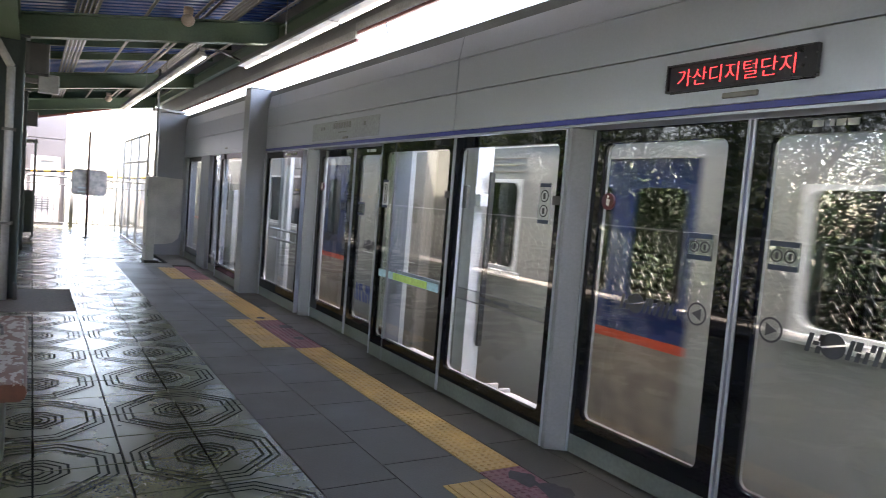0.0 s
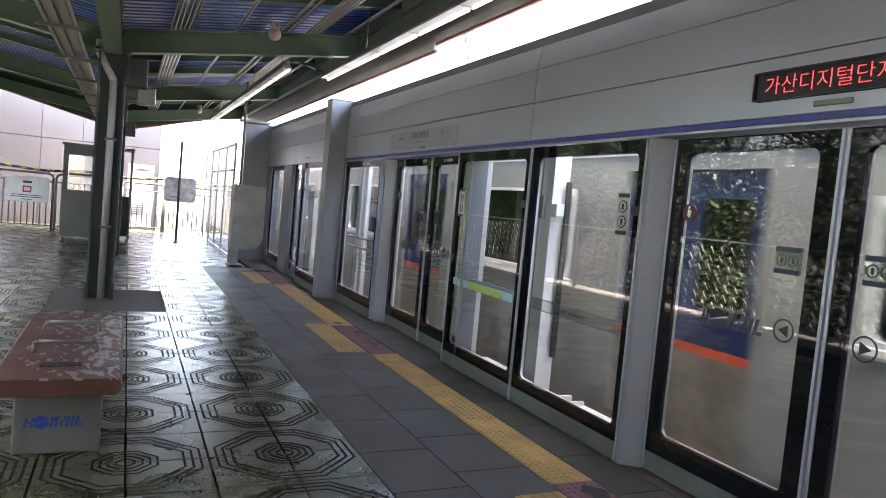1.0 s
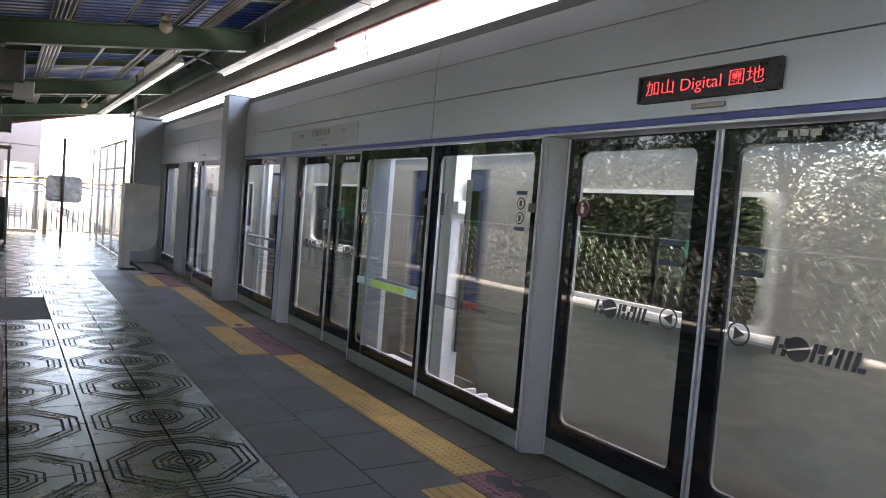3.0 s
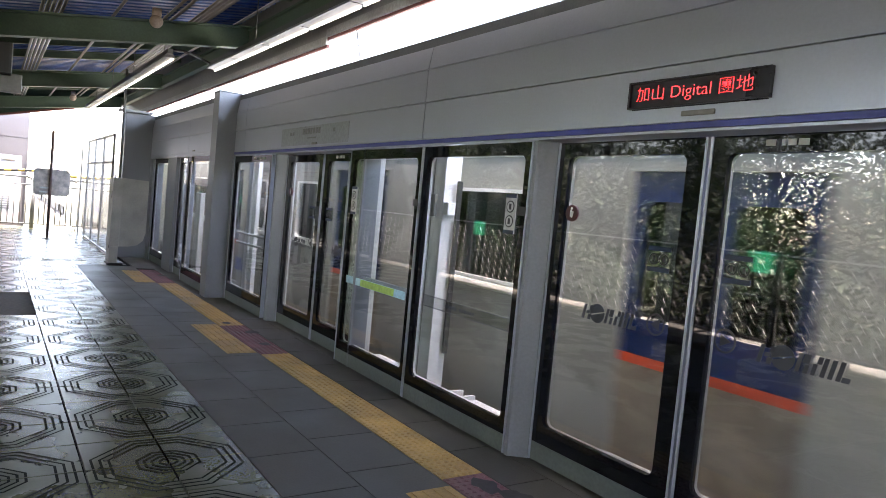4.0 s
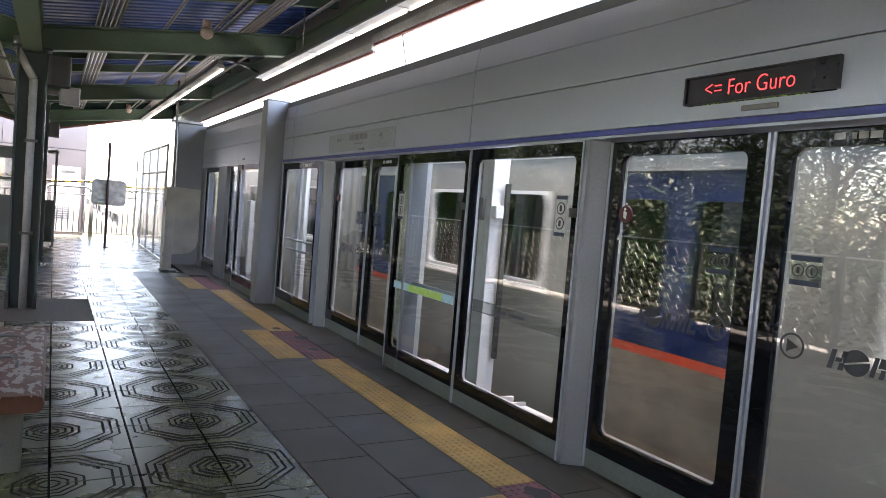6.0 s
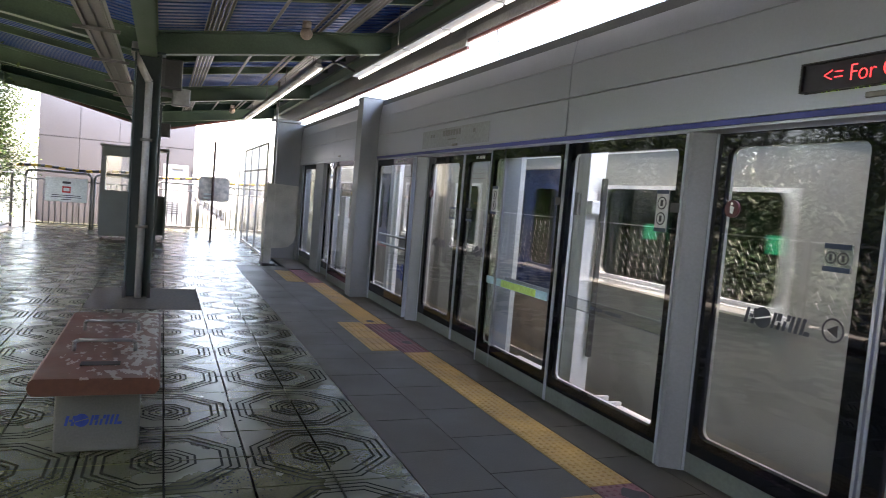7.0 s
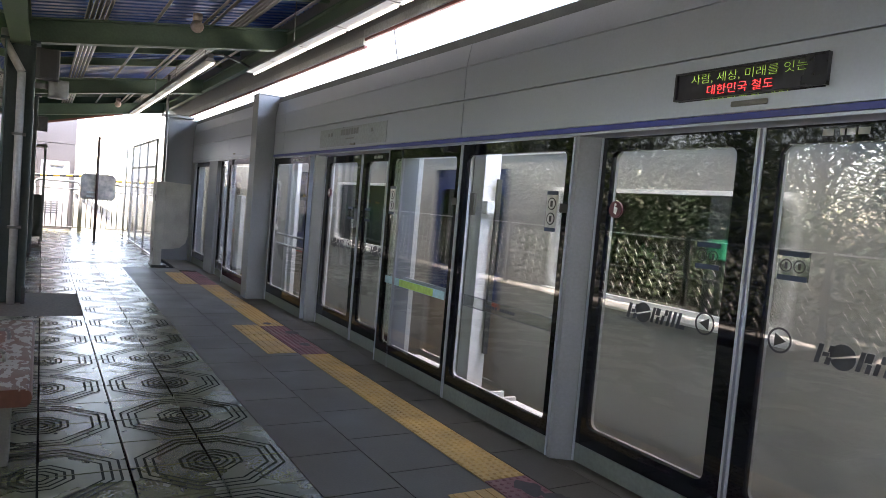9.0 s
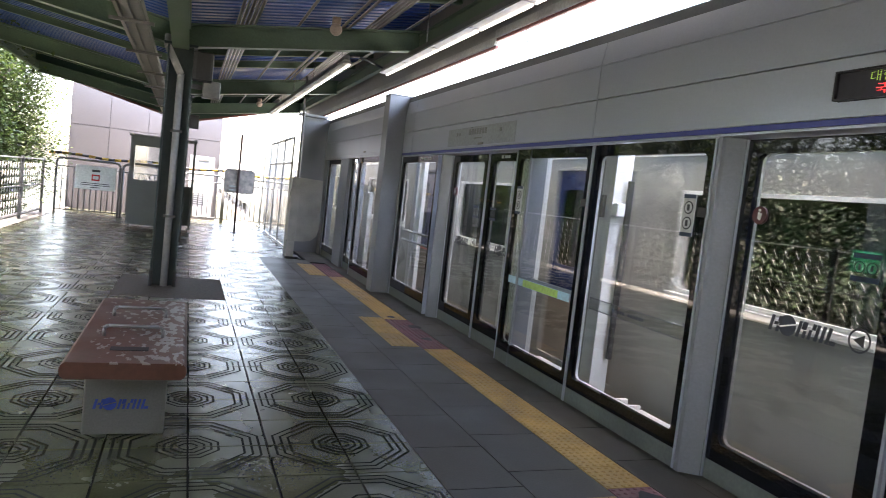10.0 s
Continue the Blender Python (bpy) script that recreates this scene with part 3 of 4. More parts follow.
SLIDE = "sliding glass screen door leaf with black border"
EMERG = "fixed glass emergency door leaf with black border"
for base in (-4.92, 0.0, 4.92):
    y = 2.50 + base
    if base > -4:
        a = leaf("sliding_door", SLIDE, REC, y + 0.01, y + 1.125, border=0.095, border_near=0.12, group="sliding screen doors")
        b = leaf("sliding_door", SLIDE, REC, y - 1.125, y - 0.01, border=0.10, border_near=0.10, group="sliding screen doors")
        for c, s in ((a, 1), (b, -1)):
            bm = B()
            if s > 0:
                logo_bars(bm, -0.001, y + 0.775, -0.079, 1.012, 0.088)
            else:
                logo_bars(bm, -0.001, y - 0.39, -0.079, 1.012, 0.088)
            part("word_mark", bm, LOGO_DARK, c, "dark word mark as plain shapes")
            bm = B()
            cy = y + s * 0.215
            for i in range(24):
                p0, p1 = (radians(15 * i), radians(15 * i + 15))
                q = [(cy + r * math.cos(t), 1.072 + r * math.sin(t)) for r, t in ((0.062, p0), (0.062, p1), (0.052, p1), (0.052, p0))]
                prism(bm, q, -0.003, -0.001, axis="x")
            prism(bm, [(cy + 0.034 * s, 1.072), (cy - 0.026 * s, 1.072 + 0.032), (cy - 0.026 * s, 1.072 - 0.032)], -0.003, -0.001, axis="x")
            part("arrow_mark", bm, SIGN_DARK, c, "black arrow in a ring")
            bm = B()
            box(bm, -0.002, 0.0115, y + s * 0.24 - 0.075, y + s * 0.24 + 0.075, 1.36, 1.50)
            box(bm, -0.004, -0.0021, y + s * 0.24 - 0.075, y + s * 0.24 + 0.075, 1.475, 1.50, 1)
            box(bm, -0.004, -0.0021, y + s * 0.24 - 0.075, y + s * 0.24 + 0.075, 1.36, 1.385, 1)
            for k in (-1, 1):
                cy = y + s * 0.24 + 0.034 * k
                for i in range(16):
                    p0, p1 = radians(22.5 * i), radians(22.5 * i + 22.5)
                    q = [(cy + r * math.cos(t), 1.43 + r * math.sin(t)) for r, t in ((0.031, p0), (0.031, p1), (0.025, p1), (0.025, p0))]
                    prism(bm, q, -0.004, -0.0021, axis="x", mi=2)
                box(bm, -0.004, -0.0021, cy - 0.007, cy + 0.007, 1.415, 1.445, 2)
            part("sticker", bm, [STICKER_FILM, STICKER_BLUE, SIGN_DARK], c, "small clear warning sticker with blue bands")
        bm = B()
        rod(bm, (-0.004, y + 0.955, 1.645), (0.0115, y + 0.955, 1.645), 0.052, 20)
        rod(bm, (-0.006, y + 0.955, 1.675), (-0.0041, y + 0.955, 1.675), 0.009, 8, mi=1)
        prism(bm, [(y + 0.965, 1.665), (y + 0.935, 1.655), (y + 0.945, 1.615), (y + 0.965, 1.625)], -0.006, -0.0041, 1, axis="x")
        part("round_sticker", bm, [SIGN_MAROON, SIGN_WHITE], a, "round maroon caution sticker")
        for k, (v, w) in enumerate(((0.52, 0.05), (0.46, 0.04), (0.41, 0.02), (0.36, 0.05))):
            part("number_bar", box(B(), -0.003, -0.0005, y - v, y - v + w, 2.035, 2.065), STICKER_WHITE, b, "small pale print bar")
    # posts either side of the sliding pair
    for s in (1, -1):
        c = thing("door_post", "grey steel post between screen door bays", "post", (0, y + s * 1.13, 0), "screen door posts")
        bm = B()
        prism(bm, [(REC + 0.05, 0.0), (REC - 0.01, 0.0), (0.02, 0.065 * s), (0.0, 0.075 * s), (0.0, 0.11 * s), (REC + 0.05, 0.11 * s)], 0, DOOR_TOP - 0.003, axis="z")
        part("post", bm, STEEL_DIMMED, c)
        part("white_jamb", box(B(), REC + 0.051, REC + 0.10, *sorted((-0.05 * s, 0.11 * s)), 0, DOOR_TOP - 0.01), WHITE_JAMB, c, "white painted inner jamb")

# unseen plain screen wall and end wall, added behind the eye to block and bounce light
bm = B()
box(bm, 0.02, 0.12, -40, -2.6, 0, DOOR_TOP - 0.01)
structure("wall_screen", bm, STEEL_DARK, "plain grey wall added behind the eye, blocks light")
bm = B()
box(bm, -6.9, 0.5, -40.2, -40, -0.3, 5)
structure("wall_back", bm, WHITE_JAMB, "plain white wall added behind the eye, blocks and bounces light")
bm = B()
box(bm, -6.96, -6.352, NEAR_END, FAR_END, -0.021, 0.0)
structure("platform_edge", bm, CONCRETE, "pale concrete margin beside the fence")
bm = B()
box(bm, -0.638, 0.0, 13.93, FAR_END, -0.021, -0.001)
box(bm, -1.588, -0.64, 13.80, 14.24, -0.021, -0.0015)
structure("floor_strip", bm, GREY_TILE, "grey floor strip past the screen doors")

bm = B()
box(bm, 0.008, 0.50, -2.6, 10.4, -0.021, -0.001)
structure("threshold", bm, GREY_TILE, "grey threshold strip under the screen doors")

# emergency pairs, proud of the sliding leaves
for y0, y1 in ((3.745, 6.49), (-1.175, 1.255)):
    ym = (y0 + y1) / 2 + (0.005 if y0 > 0 else 0)
    for i, (a, b) in enumerate(((y0, ym - 0.004), (ym + 0.004, y1))):
        c = leaf("emergency_door", EMERG, 0.0, a, b, border=0.07, low=0.215, group="emergency screen doors")
        if y0 < 0:
            continue
        if i == 1:
            part("push_bar_label", box(B(), 0.008, 0.0118, a + 0.11, b - 0.10, 0.80, 0.87), LABEL_BLUE, c, "pale blue band label")
            part("push_bar_label", box(B(), 0.004, 0.0078, a + 0.30, b - 0.42, 0.803, 0.867), LABEL_GREEN, c, "lime green band label")
        bm = B()
        box(bm, 0.10, 0.12, a + 0.05, b - 0.05, 0.79, 0.88)
        rod(bm, (0.11, a + 0.16, 0.80), (0.11, a + 0.16, 0.70), 0.012, 6)
        part("push_bar", bm, GLASS if i == 0 else STEEL, c, "panic push bar behind the pane")
        if i == 0:
            bm = B()
            rod(bm, (0.098, a + 0.05, 0.878), (0.098, b - 0.05, 0.878), 0.003, 6)
            rod(bm, (0.098, a + 0.10, 0.79), (0.098, b - 0.05, 0.79), 0.004, 6)
            rod(bm, (0.096, a + 0.10, 0.79), (0.096, a + 0.20, 0.90), 0.007, 6)
            part("stay", bm, STEEL_DARK, c, "thin dark edges and stay of the bar")
            bm = B()
            for k in range(12):
                if k != 5:
                    box(bm, 0.094, 0.0965, b - 0.40 - k * 0.033, b - 0.378 - k * 0.033, 0.822, 0.846)
            part("print_bar", bm, STICKER_BLUE, c, "small dark print as plain bars")
        bm = B()
        yy = a + 0.185 if i == 0 else b - 0.13
        box(bm, 0.004, 0.0118, yy - 0.055, yy + 0.055, 1.47, 1.74)
        box(bm, 0.001, 0.0039, yy - 0.055, yy + 0.055, 1.715, 1.74, 1)
        box(bm, 0.001, 0.0039, yy - 0.055, yy + 0.055, 1.47, 1.495, 1)
        for z in (1.655, 1.555):
            rod(bm, (0.001, yy, z), (0.0039, yy, z), 0.042, 16, mi=2)
            rod(bm, (0.0005, yy, z), (0.0009, yy, z), 0.034, 16, mi=0)
            box(bm, -0.0005, 0.0004, yy - 0.012, yy + 0.012, z - 0.02, z + 0.02, 2)
        part("sticker", bm, [STICKER_WHITE, STICKER_BLUE, SIGN_DARK], c, "white no-entry pictogram sticker")
        part("handle_plate", box(B(), -0.008, -0.001, a + 0.01, a + 0.09, 1.60, 1.66), DARK_PLASTIC, c)
    if y0 > 0:
        for ya in (ym, y1 - 0.02):
            c = thing("inner_post", "white steel post behind the emergency doors", "post", (0, ya, 0), "inner posts")
            part("post", box(B(), 0.30, 0.46, *((0.10, 0.54) if ya == ym else (0.26, 0.70)), 0.0, 2.09), WHITE_JAMB, c)
            part("seam", box(B(), 0.297, 0.2995, *((0.27, 0.28) if ya == ym else (0.45, 0.46)), 0.0, 2.08), DUCT, c)
            if ya == ym:
                part("lock_box", box(B(), 0.27, 0.2965, 0.19, 0.30, 1.53, 1.72), DUCT, c, "grey lock box")
                part("latch", box(B(), 0.30, 0.38, 0.02, 0.098, 1.55, 1.66, bevel=0.008), SIGN_WHITE, c)
                part("stay", box(B(), 0.40, 0.44, 0.03, 0.06, 0.35, 1.85), DARK_PLASTIC, c)
        for ya, yb in ((3.80, 4.22), (4.25, 4.72), (5.30, 5.85), (5.88, 6.40)):
            c = thing("gap_filler", "white gap filler plate at the platform edge", "bracket", (0, ya, 0.0), "gap fillers")
            part("plate", box(B(), 0.40, 0.47, 0, yb - ya, 0.0, 0.06), WHITE_JAMB, c)
        for ya in (4.78, 4.95):
            c = thing("gap_filler", "white gap filler arm at the platform edge", "bracket", (0, ya, 0.0), "gap fillers")
            part("arm", box(B(), 0.30, 0.51, 0, 0.035, 0.0, 0.07), WHITE_JAMB, c)

# narrow fixed panel before the pillar
c = leaf("fixed_panel", "narrow fixed glass screen panel", 0.0, 8.78, 10.40, border=0.08)
for v, w in ((9.05, 0.10), (9.18, 0.05), (9.27, 0.12), (9.44, 0.07)):
    part("print_bar", box(B(), -0.003, -0.0005, v, v + w, 2.03, 2.065), STICKER_WHITE, c)
part("hand_rail", rod(B(), (0.10, 8.86, 1.0), (0.10, 10.33, 1.0), 0.018, 8), STAINLESS, c)
part("hand_rail", rod(B(), (0.10, 8.86, 0.86), (0.10, 10.33, 0.86), 0.018, 8), STAINLESS, c)
bm = B()
box(bm, 0.30, 0.36, 10.2, 10.62, 0, 2.09)
box(bm, 0.27, 0.30, 10.36, 10.38, 0, 2.08)
tagged(part("inner_post", bm, WHITE_JAMB), "white steel post behind the fixed panel", "post", "inner posts")
bm = B()
box(bm, 0.20, 0.28, 13.0, 13.36, 0, 1.5, bevel=0.01)
tagged(part("inner_box", bm, WHITE_JAMB), "white steel box behind the farther doors", "box")
bm = B()
box(bm, -0.27, 0.10, 10.462, 10.758, 0, 2.99)
pil = tagged(part("screen_pillar", bm, STEEL_DIMMED), "grey steel pillar standing proud of the screen doors", "pillar")
part("cap", box(B(), -0.275, 0.10, 10.458, 10.762, 2.992, 3.015), STEEL_DARK, pil)
part("cover", box(B(), -0.01, 0.04, 10.405, 10.458, 0, 2.115), STEEL_DIMMED, pil)

# farther bay
FX = -0.16
for a, b, x in ((10.78, 12.40, FX - 0.04), (12.44, 13.42, FX + 0.06)):
    leaf("emergency_door" if x < FX else "sliding_door", EMERG if x < FX else SLIDE, x, a, b, group="farther screen doors")
c = thing("door_post", "grey steel post between screen door bays", "post", (0, 13.0, 0), "screen door posts")
part("post", box(B(), FX, FX + 0.2, 0.44, 1.15, 0, 2.098), STEEL_DIMMED, c)
leaf("fixed_panel", "narrow fixed glass screen panel", FX + 0.03, 14.18, 15.55, border=0.06)
bm = B()
box(bm, FX, FX + 0.2, 15.57, 15.9, 0, 2.098)
box(bm, -0.69, FX + 0.25, 15.902, 16.05, 0, 3.0)
box(bm, -0.83, -0.20, 15.75, 16.06, 3.002, 3.05)
structure("wall_end", bm, STEEL_DIMMED, "grey metal end wall of the screen doors")
bm = B()
rod(bm, (-0.87, 14.95, 0), (-0.87, 14.95, roof_z(-0.87)), 0.025, 8)
tagged(part("conduit_pole", bm, PIPE), "thin steel pole rising to the canopy", "pole")

# led sign: added drum of seven faces turns behind its window, for switching text
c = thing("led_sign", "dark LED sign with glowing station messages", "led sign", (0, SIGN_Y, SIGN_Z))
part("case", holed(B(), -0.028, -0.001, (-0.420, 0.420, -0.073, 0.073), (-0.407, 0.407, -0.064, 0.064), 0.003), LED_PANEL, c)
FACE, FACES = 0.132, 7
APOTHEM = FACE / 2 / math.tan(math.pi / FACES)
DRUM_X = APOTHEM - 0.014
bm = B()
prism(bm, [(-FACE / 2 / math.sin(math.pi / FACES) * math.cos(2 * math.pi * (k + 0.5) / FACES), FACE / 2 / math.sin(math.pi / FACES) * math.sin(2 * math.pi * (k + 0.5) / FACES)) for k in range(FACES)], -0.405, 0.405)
drum = part("message_drum", bm, LED_PANEL, c, "added turning drum in place of the switching LED text")
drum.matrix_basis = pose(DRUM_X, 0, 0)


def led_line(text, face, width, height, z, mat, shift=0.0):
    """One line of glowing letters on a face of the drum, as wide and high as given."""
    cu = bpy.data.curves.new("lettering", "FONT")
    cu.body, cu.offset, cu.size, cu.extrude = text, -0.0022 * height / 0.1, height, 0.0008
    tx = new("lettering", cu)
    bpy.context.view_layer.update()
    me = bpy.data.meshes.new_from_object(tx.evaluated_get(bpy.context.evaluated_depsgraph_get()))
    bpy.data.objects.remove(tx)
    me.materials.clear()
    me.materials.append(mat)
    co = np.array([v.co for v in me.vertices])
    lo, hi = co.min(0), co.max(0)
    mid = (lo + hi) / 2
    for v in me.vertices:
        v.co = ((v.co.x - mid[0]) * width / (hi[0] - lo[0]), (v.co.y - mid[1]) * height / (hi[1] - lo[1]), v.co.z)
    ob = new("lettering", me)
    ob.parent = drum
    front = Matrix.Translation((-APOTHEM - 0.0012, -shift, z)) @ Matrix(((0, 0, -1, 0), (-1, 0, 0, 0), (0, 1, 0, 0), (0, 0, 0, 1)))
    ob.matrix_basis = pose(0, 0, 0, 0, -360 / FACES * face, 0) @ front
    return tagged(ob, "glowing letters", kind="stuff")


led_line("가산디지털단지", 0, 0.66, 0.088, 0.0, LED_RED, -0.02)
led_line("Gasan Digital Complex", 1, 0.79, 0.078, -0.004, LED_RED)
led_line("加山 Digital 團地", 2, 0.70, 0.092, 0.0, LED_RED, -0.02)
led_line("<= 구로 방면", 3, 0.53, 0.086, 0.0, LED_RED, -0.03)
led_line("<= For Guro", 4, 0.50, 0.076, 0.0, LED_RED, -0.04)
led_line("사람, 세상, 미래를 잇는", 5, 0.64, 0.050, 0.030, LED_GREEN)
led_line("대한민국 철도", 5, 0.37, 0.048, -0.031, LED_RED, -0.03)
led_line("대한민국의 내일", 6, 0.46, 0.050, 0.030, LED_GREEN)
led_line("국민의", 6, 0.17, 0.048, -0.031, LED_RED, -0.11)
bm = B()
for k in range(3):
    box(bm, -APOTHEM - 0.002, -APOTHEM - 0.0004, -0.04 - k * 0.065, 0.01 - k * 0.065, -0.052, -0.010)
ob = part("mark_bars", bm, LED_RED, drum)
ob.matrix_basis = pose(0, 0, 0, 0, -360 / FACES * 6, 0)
c = thing("door_lamp", "small dull oval lamp under the sign", "indicator lamp", (0, 2.50, 2.195))
part("lens", box(B(), -0.014, -0.001, -0.10, 0.10, -0.014, 0.014, bevel=0.006), DUCT, c)

# faint station name on the fascia over the farther doors
c = thing("fascia_label", "pale fascia label with faint station lettering", "sign", (0, 7.55, 2.28))
part("plate", box(B(), -0.004, -0.001, -0.95, 0.95, -0.10, 0.11), material("pale_label_film", (0.30, 0.325, 0.36), 0.35, 0.3), c)
marks = [(0.22 - i * 0.075, 0.055, 0.02, 0.085) for i in range(7)] + [(v, 0.05, 0.02, 0.06) for v in (0.62, 0.54, -0.62)] + [(-0.12, 0.24, -0.03, -0.015)]
for v, w, za, zb in marks:
    part("print_bar", box(B(), -0.006, -0.0041, v, v + w, za, zb), SIGN_GREY, c)
for yy, x, z in ((7.45, 0, 2.19), (12.2, FX, 2.19)):
    c = thing("door_lamp", "small dull oval lamp over the doors", "indicator lamp", (x, yy, z))
    part("lens", box(B(), -0.014, -0.001, -0.07, 0.07, -0.012, 0.012, bevel=0.005), DUCT, c)

# electrical cabinet by the end wall
c = thing("electrical_cabinet", "light grey electrical cabinet beside the end wall", "cabinet", (-0.70, 14.45, 0))
part("body", prism(B(), [(-0.18, 1.64), (0.28, 1.62), (0.28, 0.62), (0.24, 0.47), (0.14, 0.38), (0.0, 0.35), (-0.18, 0.34)], 0.0, 0.42), CABINET, c)
part("side_unit", box(B(), -0.345, -0.182, -0.02, 0.42, 0.34, 1.63, bevel=0.008), CABINET, c)
part("plinth", box(B(), -0.335, -0.19, -0.01, 0.40, 0.03, 0.338), CABINET, c)
part("foot", box(B(), -0.36, -0.10, -0.04, 0.42, 0.0, 0.03), DARK_PLASTIC, c)
part("hinge", box(B(), -0.352, -0.345, 0.02, 0.05, 1.25, 1.38), DARK_PLASTIC, c)
part("hinge", box(B(), -0.352, -0.345, 0.02, 0.05, 0.30, 0.36), DARK_PLASTIC, c)

# ---- bench ----
c = thing("bench", "red-brown painted platform bench, worn, on a speckled block", "bench", (-3.24, 5.17, 0))
bm = B()
prism(bm, [(-0.31, 0.445), (-0.303, 0.418), (-0.285, 0.402), (0.285, 0.402), (0.303, 0.418), (0.31, 0.445), (0.303, 0.474), (0.285, 0.49), (-0.285, 0.49), (-0.303, 0.474)], -0.95, 0.95)
part("seat", bm, RED_WOOD, c, "worn red-brown painted seat")
for y in (-0.64, 0.62):
    part("slot", box(B(), -0.10, 0.10, y - 0.04, y + 0.04, 0.486, 0.4935), RUBBER, c, "dark slot in the seat")
for y in (-0.33, 0.28):
    bm = B()
    bent(bm, [(-0.165, y, 0.488), (-0.165, y, 0.535), (-0.158, y, 0.549), (-0.14, y, 0.555), (0.14, y, 0.555), (0.158, y, 0.549), (0.165, y, 0.535), (0.165, y, 0.488)], 0.011, 8)
    part("arm_rest", bm, STAINLESS, c, "bent steel divider")
for y0, y1 in ((-0.67, -0.41), (0.46, 0.72)):
    part("block", box(B(), -0.215, 0.215, y0, y1, 0, 0.402, bevel=0.01), BENCH_BASE, c)
bm = B()
logo_bars(bm, 0, 0.0, 0.053, 0.0, 0.056)
bmesh.ops.transform(bm, matrix=Matrix(((0, 1, 0, 0), (1, 0, 0, 0), (0, 0, 1, 0), (0, 0, 0, 1))), verts=bm.verts)
bmesh.ops.translate(bm, vec=(-0.165, -0.6705, 0.152), verts=bm.verts)
part("word_mark", bm, LOGO_BLUE, c, "blue word mark as plain shapes")

# ---- far end of the platform ----
c = thing("booth", "grey-green metal booth with a window", "booth", (-3.9, 18.3, 0))
part("body", holed(B(), 0, 0.05, (-0.40, 0.42, 0.10, 2.20), (-0.30, 0.32, 1.18, 1.98), 0.03), BOOTH, c).matrix_basis = pose(0, 0, 0, 0, 0, 90)
part("side", box(B(), -0.42, -0.37, 0.06, 1.0, 0.10, 2.20), BOOTH, c)
part("side", box(B(), 0.98, 1.03, -0.4, 1.0, 0.10, 2.26), BOOTH, c)
part("back", box(B(), -0.37, 0.98, 0.96, 1.0, 0.10, 1.1), BOOTH, c)
part("roof", box(B(), -0.46, 1.05, -0.03, 1.05, 2.201, 2.25), BOOTH, c)
p = part("pane", box(B(), -0.32, 0.30, 0.022, 0.03, 1.16, 2.0), GLASS, c)
p.visible_shadow = False
part("shelf", box(B(), -0.30, 0.28, 0.0, 0.05, 1.52, 1.57), BOOTH, c)
for x in (-0.38, 0.32, 0.95):
    part("castor", rod(B(), (x, 0.05, 0.05), (x + 0.04, 0.05, 0.05), 0.05, 12), DARK_PLASTIC, c)

c = thing("convex_mirror", "pole-mounted mirror plate seen from behind", "mirror", (-1.74, 19.6, 0))
part("pole", rod(B(), (0, 0, 0), (0, 0, 2.63), 0.032, 10), material("brown_pole_paint", (0.10, 0.055, 0.045), 0.5), c)
part("foot", rod(B(), (0, 0, 0), (0, 0, 0.02), 0.10, 12), PIPE, c)
bm = B()
prism(bm, rounded(-0.36, 0.42, 1.06, 1.70, 0.10), 0.03, 0.09)
part("plate", bm, material("weathered_mirror_back", (0.62, 0.56, 0.51), 0.5, 0.3, 10, 0.25, 4, 0.35), c)
bm = B()
for z in (1.0, 1.1):
    box(bm, -0.22, 0.0, 0.02, 0.028, z + 0.12, z + 0.16)
part("label", bm, SIGN_WHITE, c)


def barrier(x0, x1, y, h=1.5):
    c = thing("barrier", "galvanised tubular barrier with round corners", "barrier", ((x0 + x1) / 2, y, 0), "platform end barriers")
    w = (x1 - x0) / 2
    bm = B()
    r = 0.12
    pts = [(-w, 0, 0)] + [(-w + r - r * math.cos(radians(a)), 0, h - r + r * math.sin(radians(a))) for a in (0, 30, 60, 90)]
    pts += [(w - r + r * math.sin(radians(a)), 0, h - r + r * math.cos(radians(a))) for a in (0, 30, 60, 90)] + [(w, 0, 0)]
    bent(bm, pts, 0.032, 8)
    part("hoop", bm, GALV, c)
    for z in (0.12, h - 0.22):
        part("rail", rod(B(), (-w, 0, z), (w, 0, z), 0.018, 8), GALV, c)
    n = max(2, int(w * 2 / 0.13))
    for i in range(1, n):
        x = -w + 2 * w * i / n
        part("bar", rod(B(), (x, 0, 0.12), (x, 0, h - 0.22), 0.017, 6), GALV, c)
    return c


for x0, x1 in ((-6.3, -4.75), (-4.68, -3.2)):
    barrier(x0, x1, 21.3)
for x0, x1 in ((-3.1, -1.95), (-1.9, -0.8)):
    barrier(x0, x1, 23.2, 1.45)
bm = B()
pts = [(-6.5 + i * 0.16, 21.25 if i * 0.16 < 3.3 else 22.6, 1.60 + 0.03 * math.sin(i * 0.5)) for i in range(36)]
for i, (p, q) in enumerate(zip(pts, pts[1:])):
    rod(bm, p, q, 0.038, 6, mi=i % 2)
tagged(part("hazard_rope", bm, [ROPE_YELLOW, DARK_PLASTIC]), "yellow and black striped safety rope", "rope")

c = thing("notice_board", "white notice with a red pictogram tied to the barrier", "sign", (-5.34, 21.272, 1.03))
bm = B()
box(bm, -0.50, 0.50, -0.02, 0.0, -0.31, 0.33)
part("sheet", bm, SIGN_WHITE, c)
bm = B()
holed(bm, 0, 0.004, (-0.10, 0.10, -0.07, 0.10), (-0.07, 0.07, -0.03, 0.06), 0.02)
ob = part("pictogram", bm, SIGN_RED, c)
ob.matrix_basis = pose(0, -0.025, 0, 0, 0, 90)
bm = B()
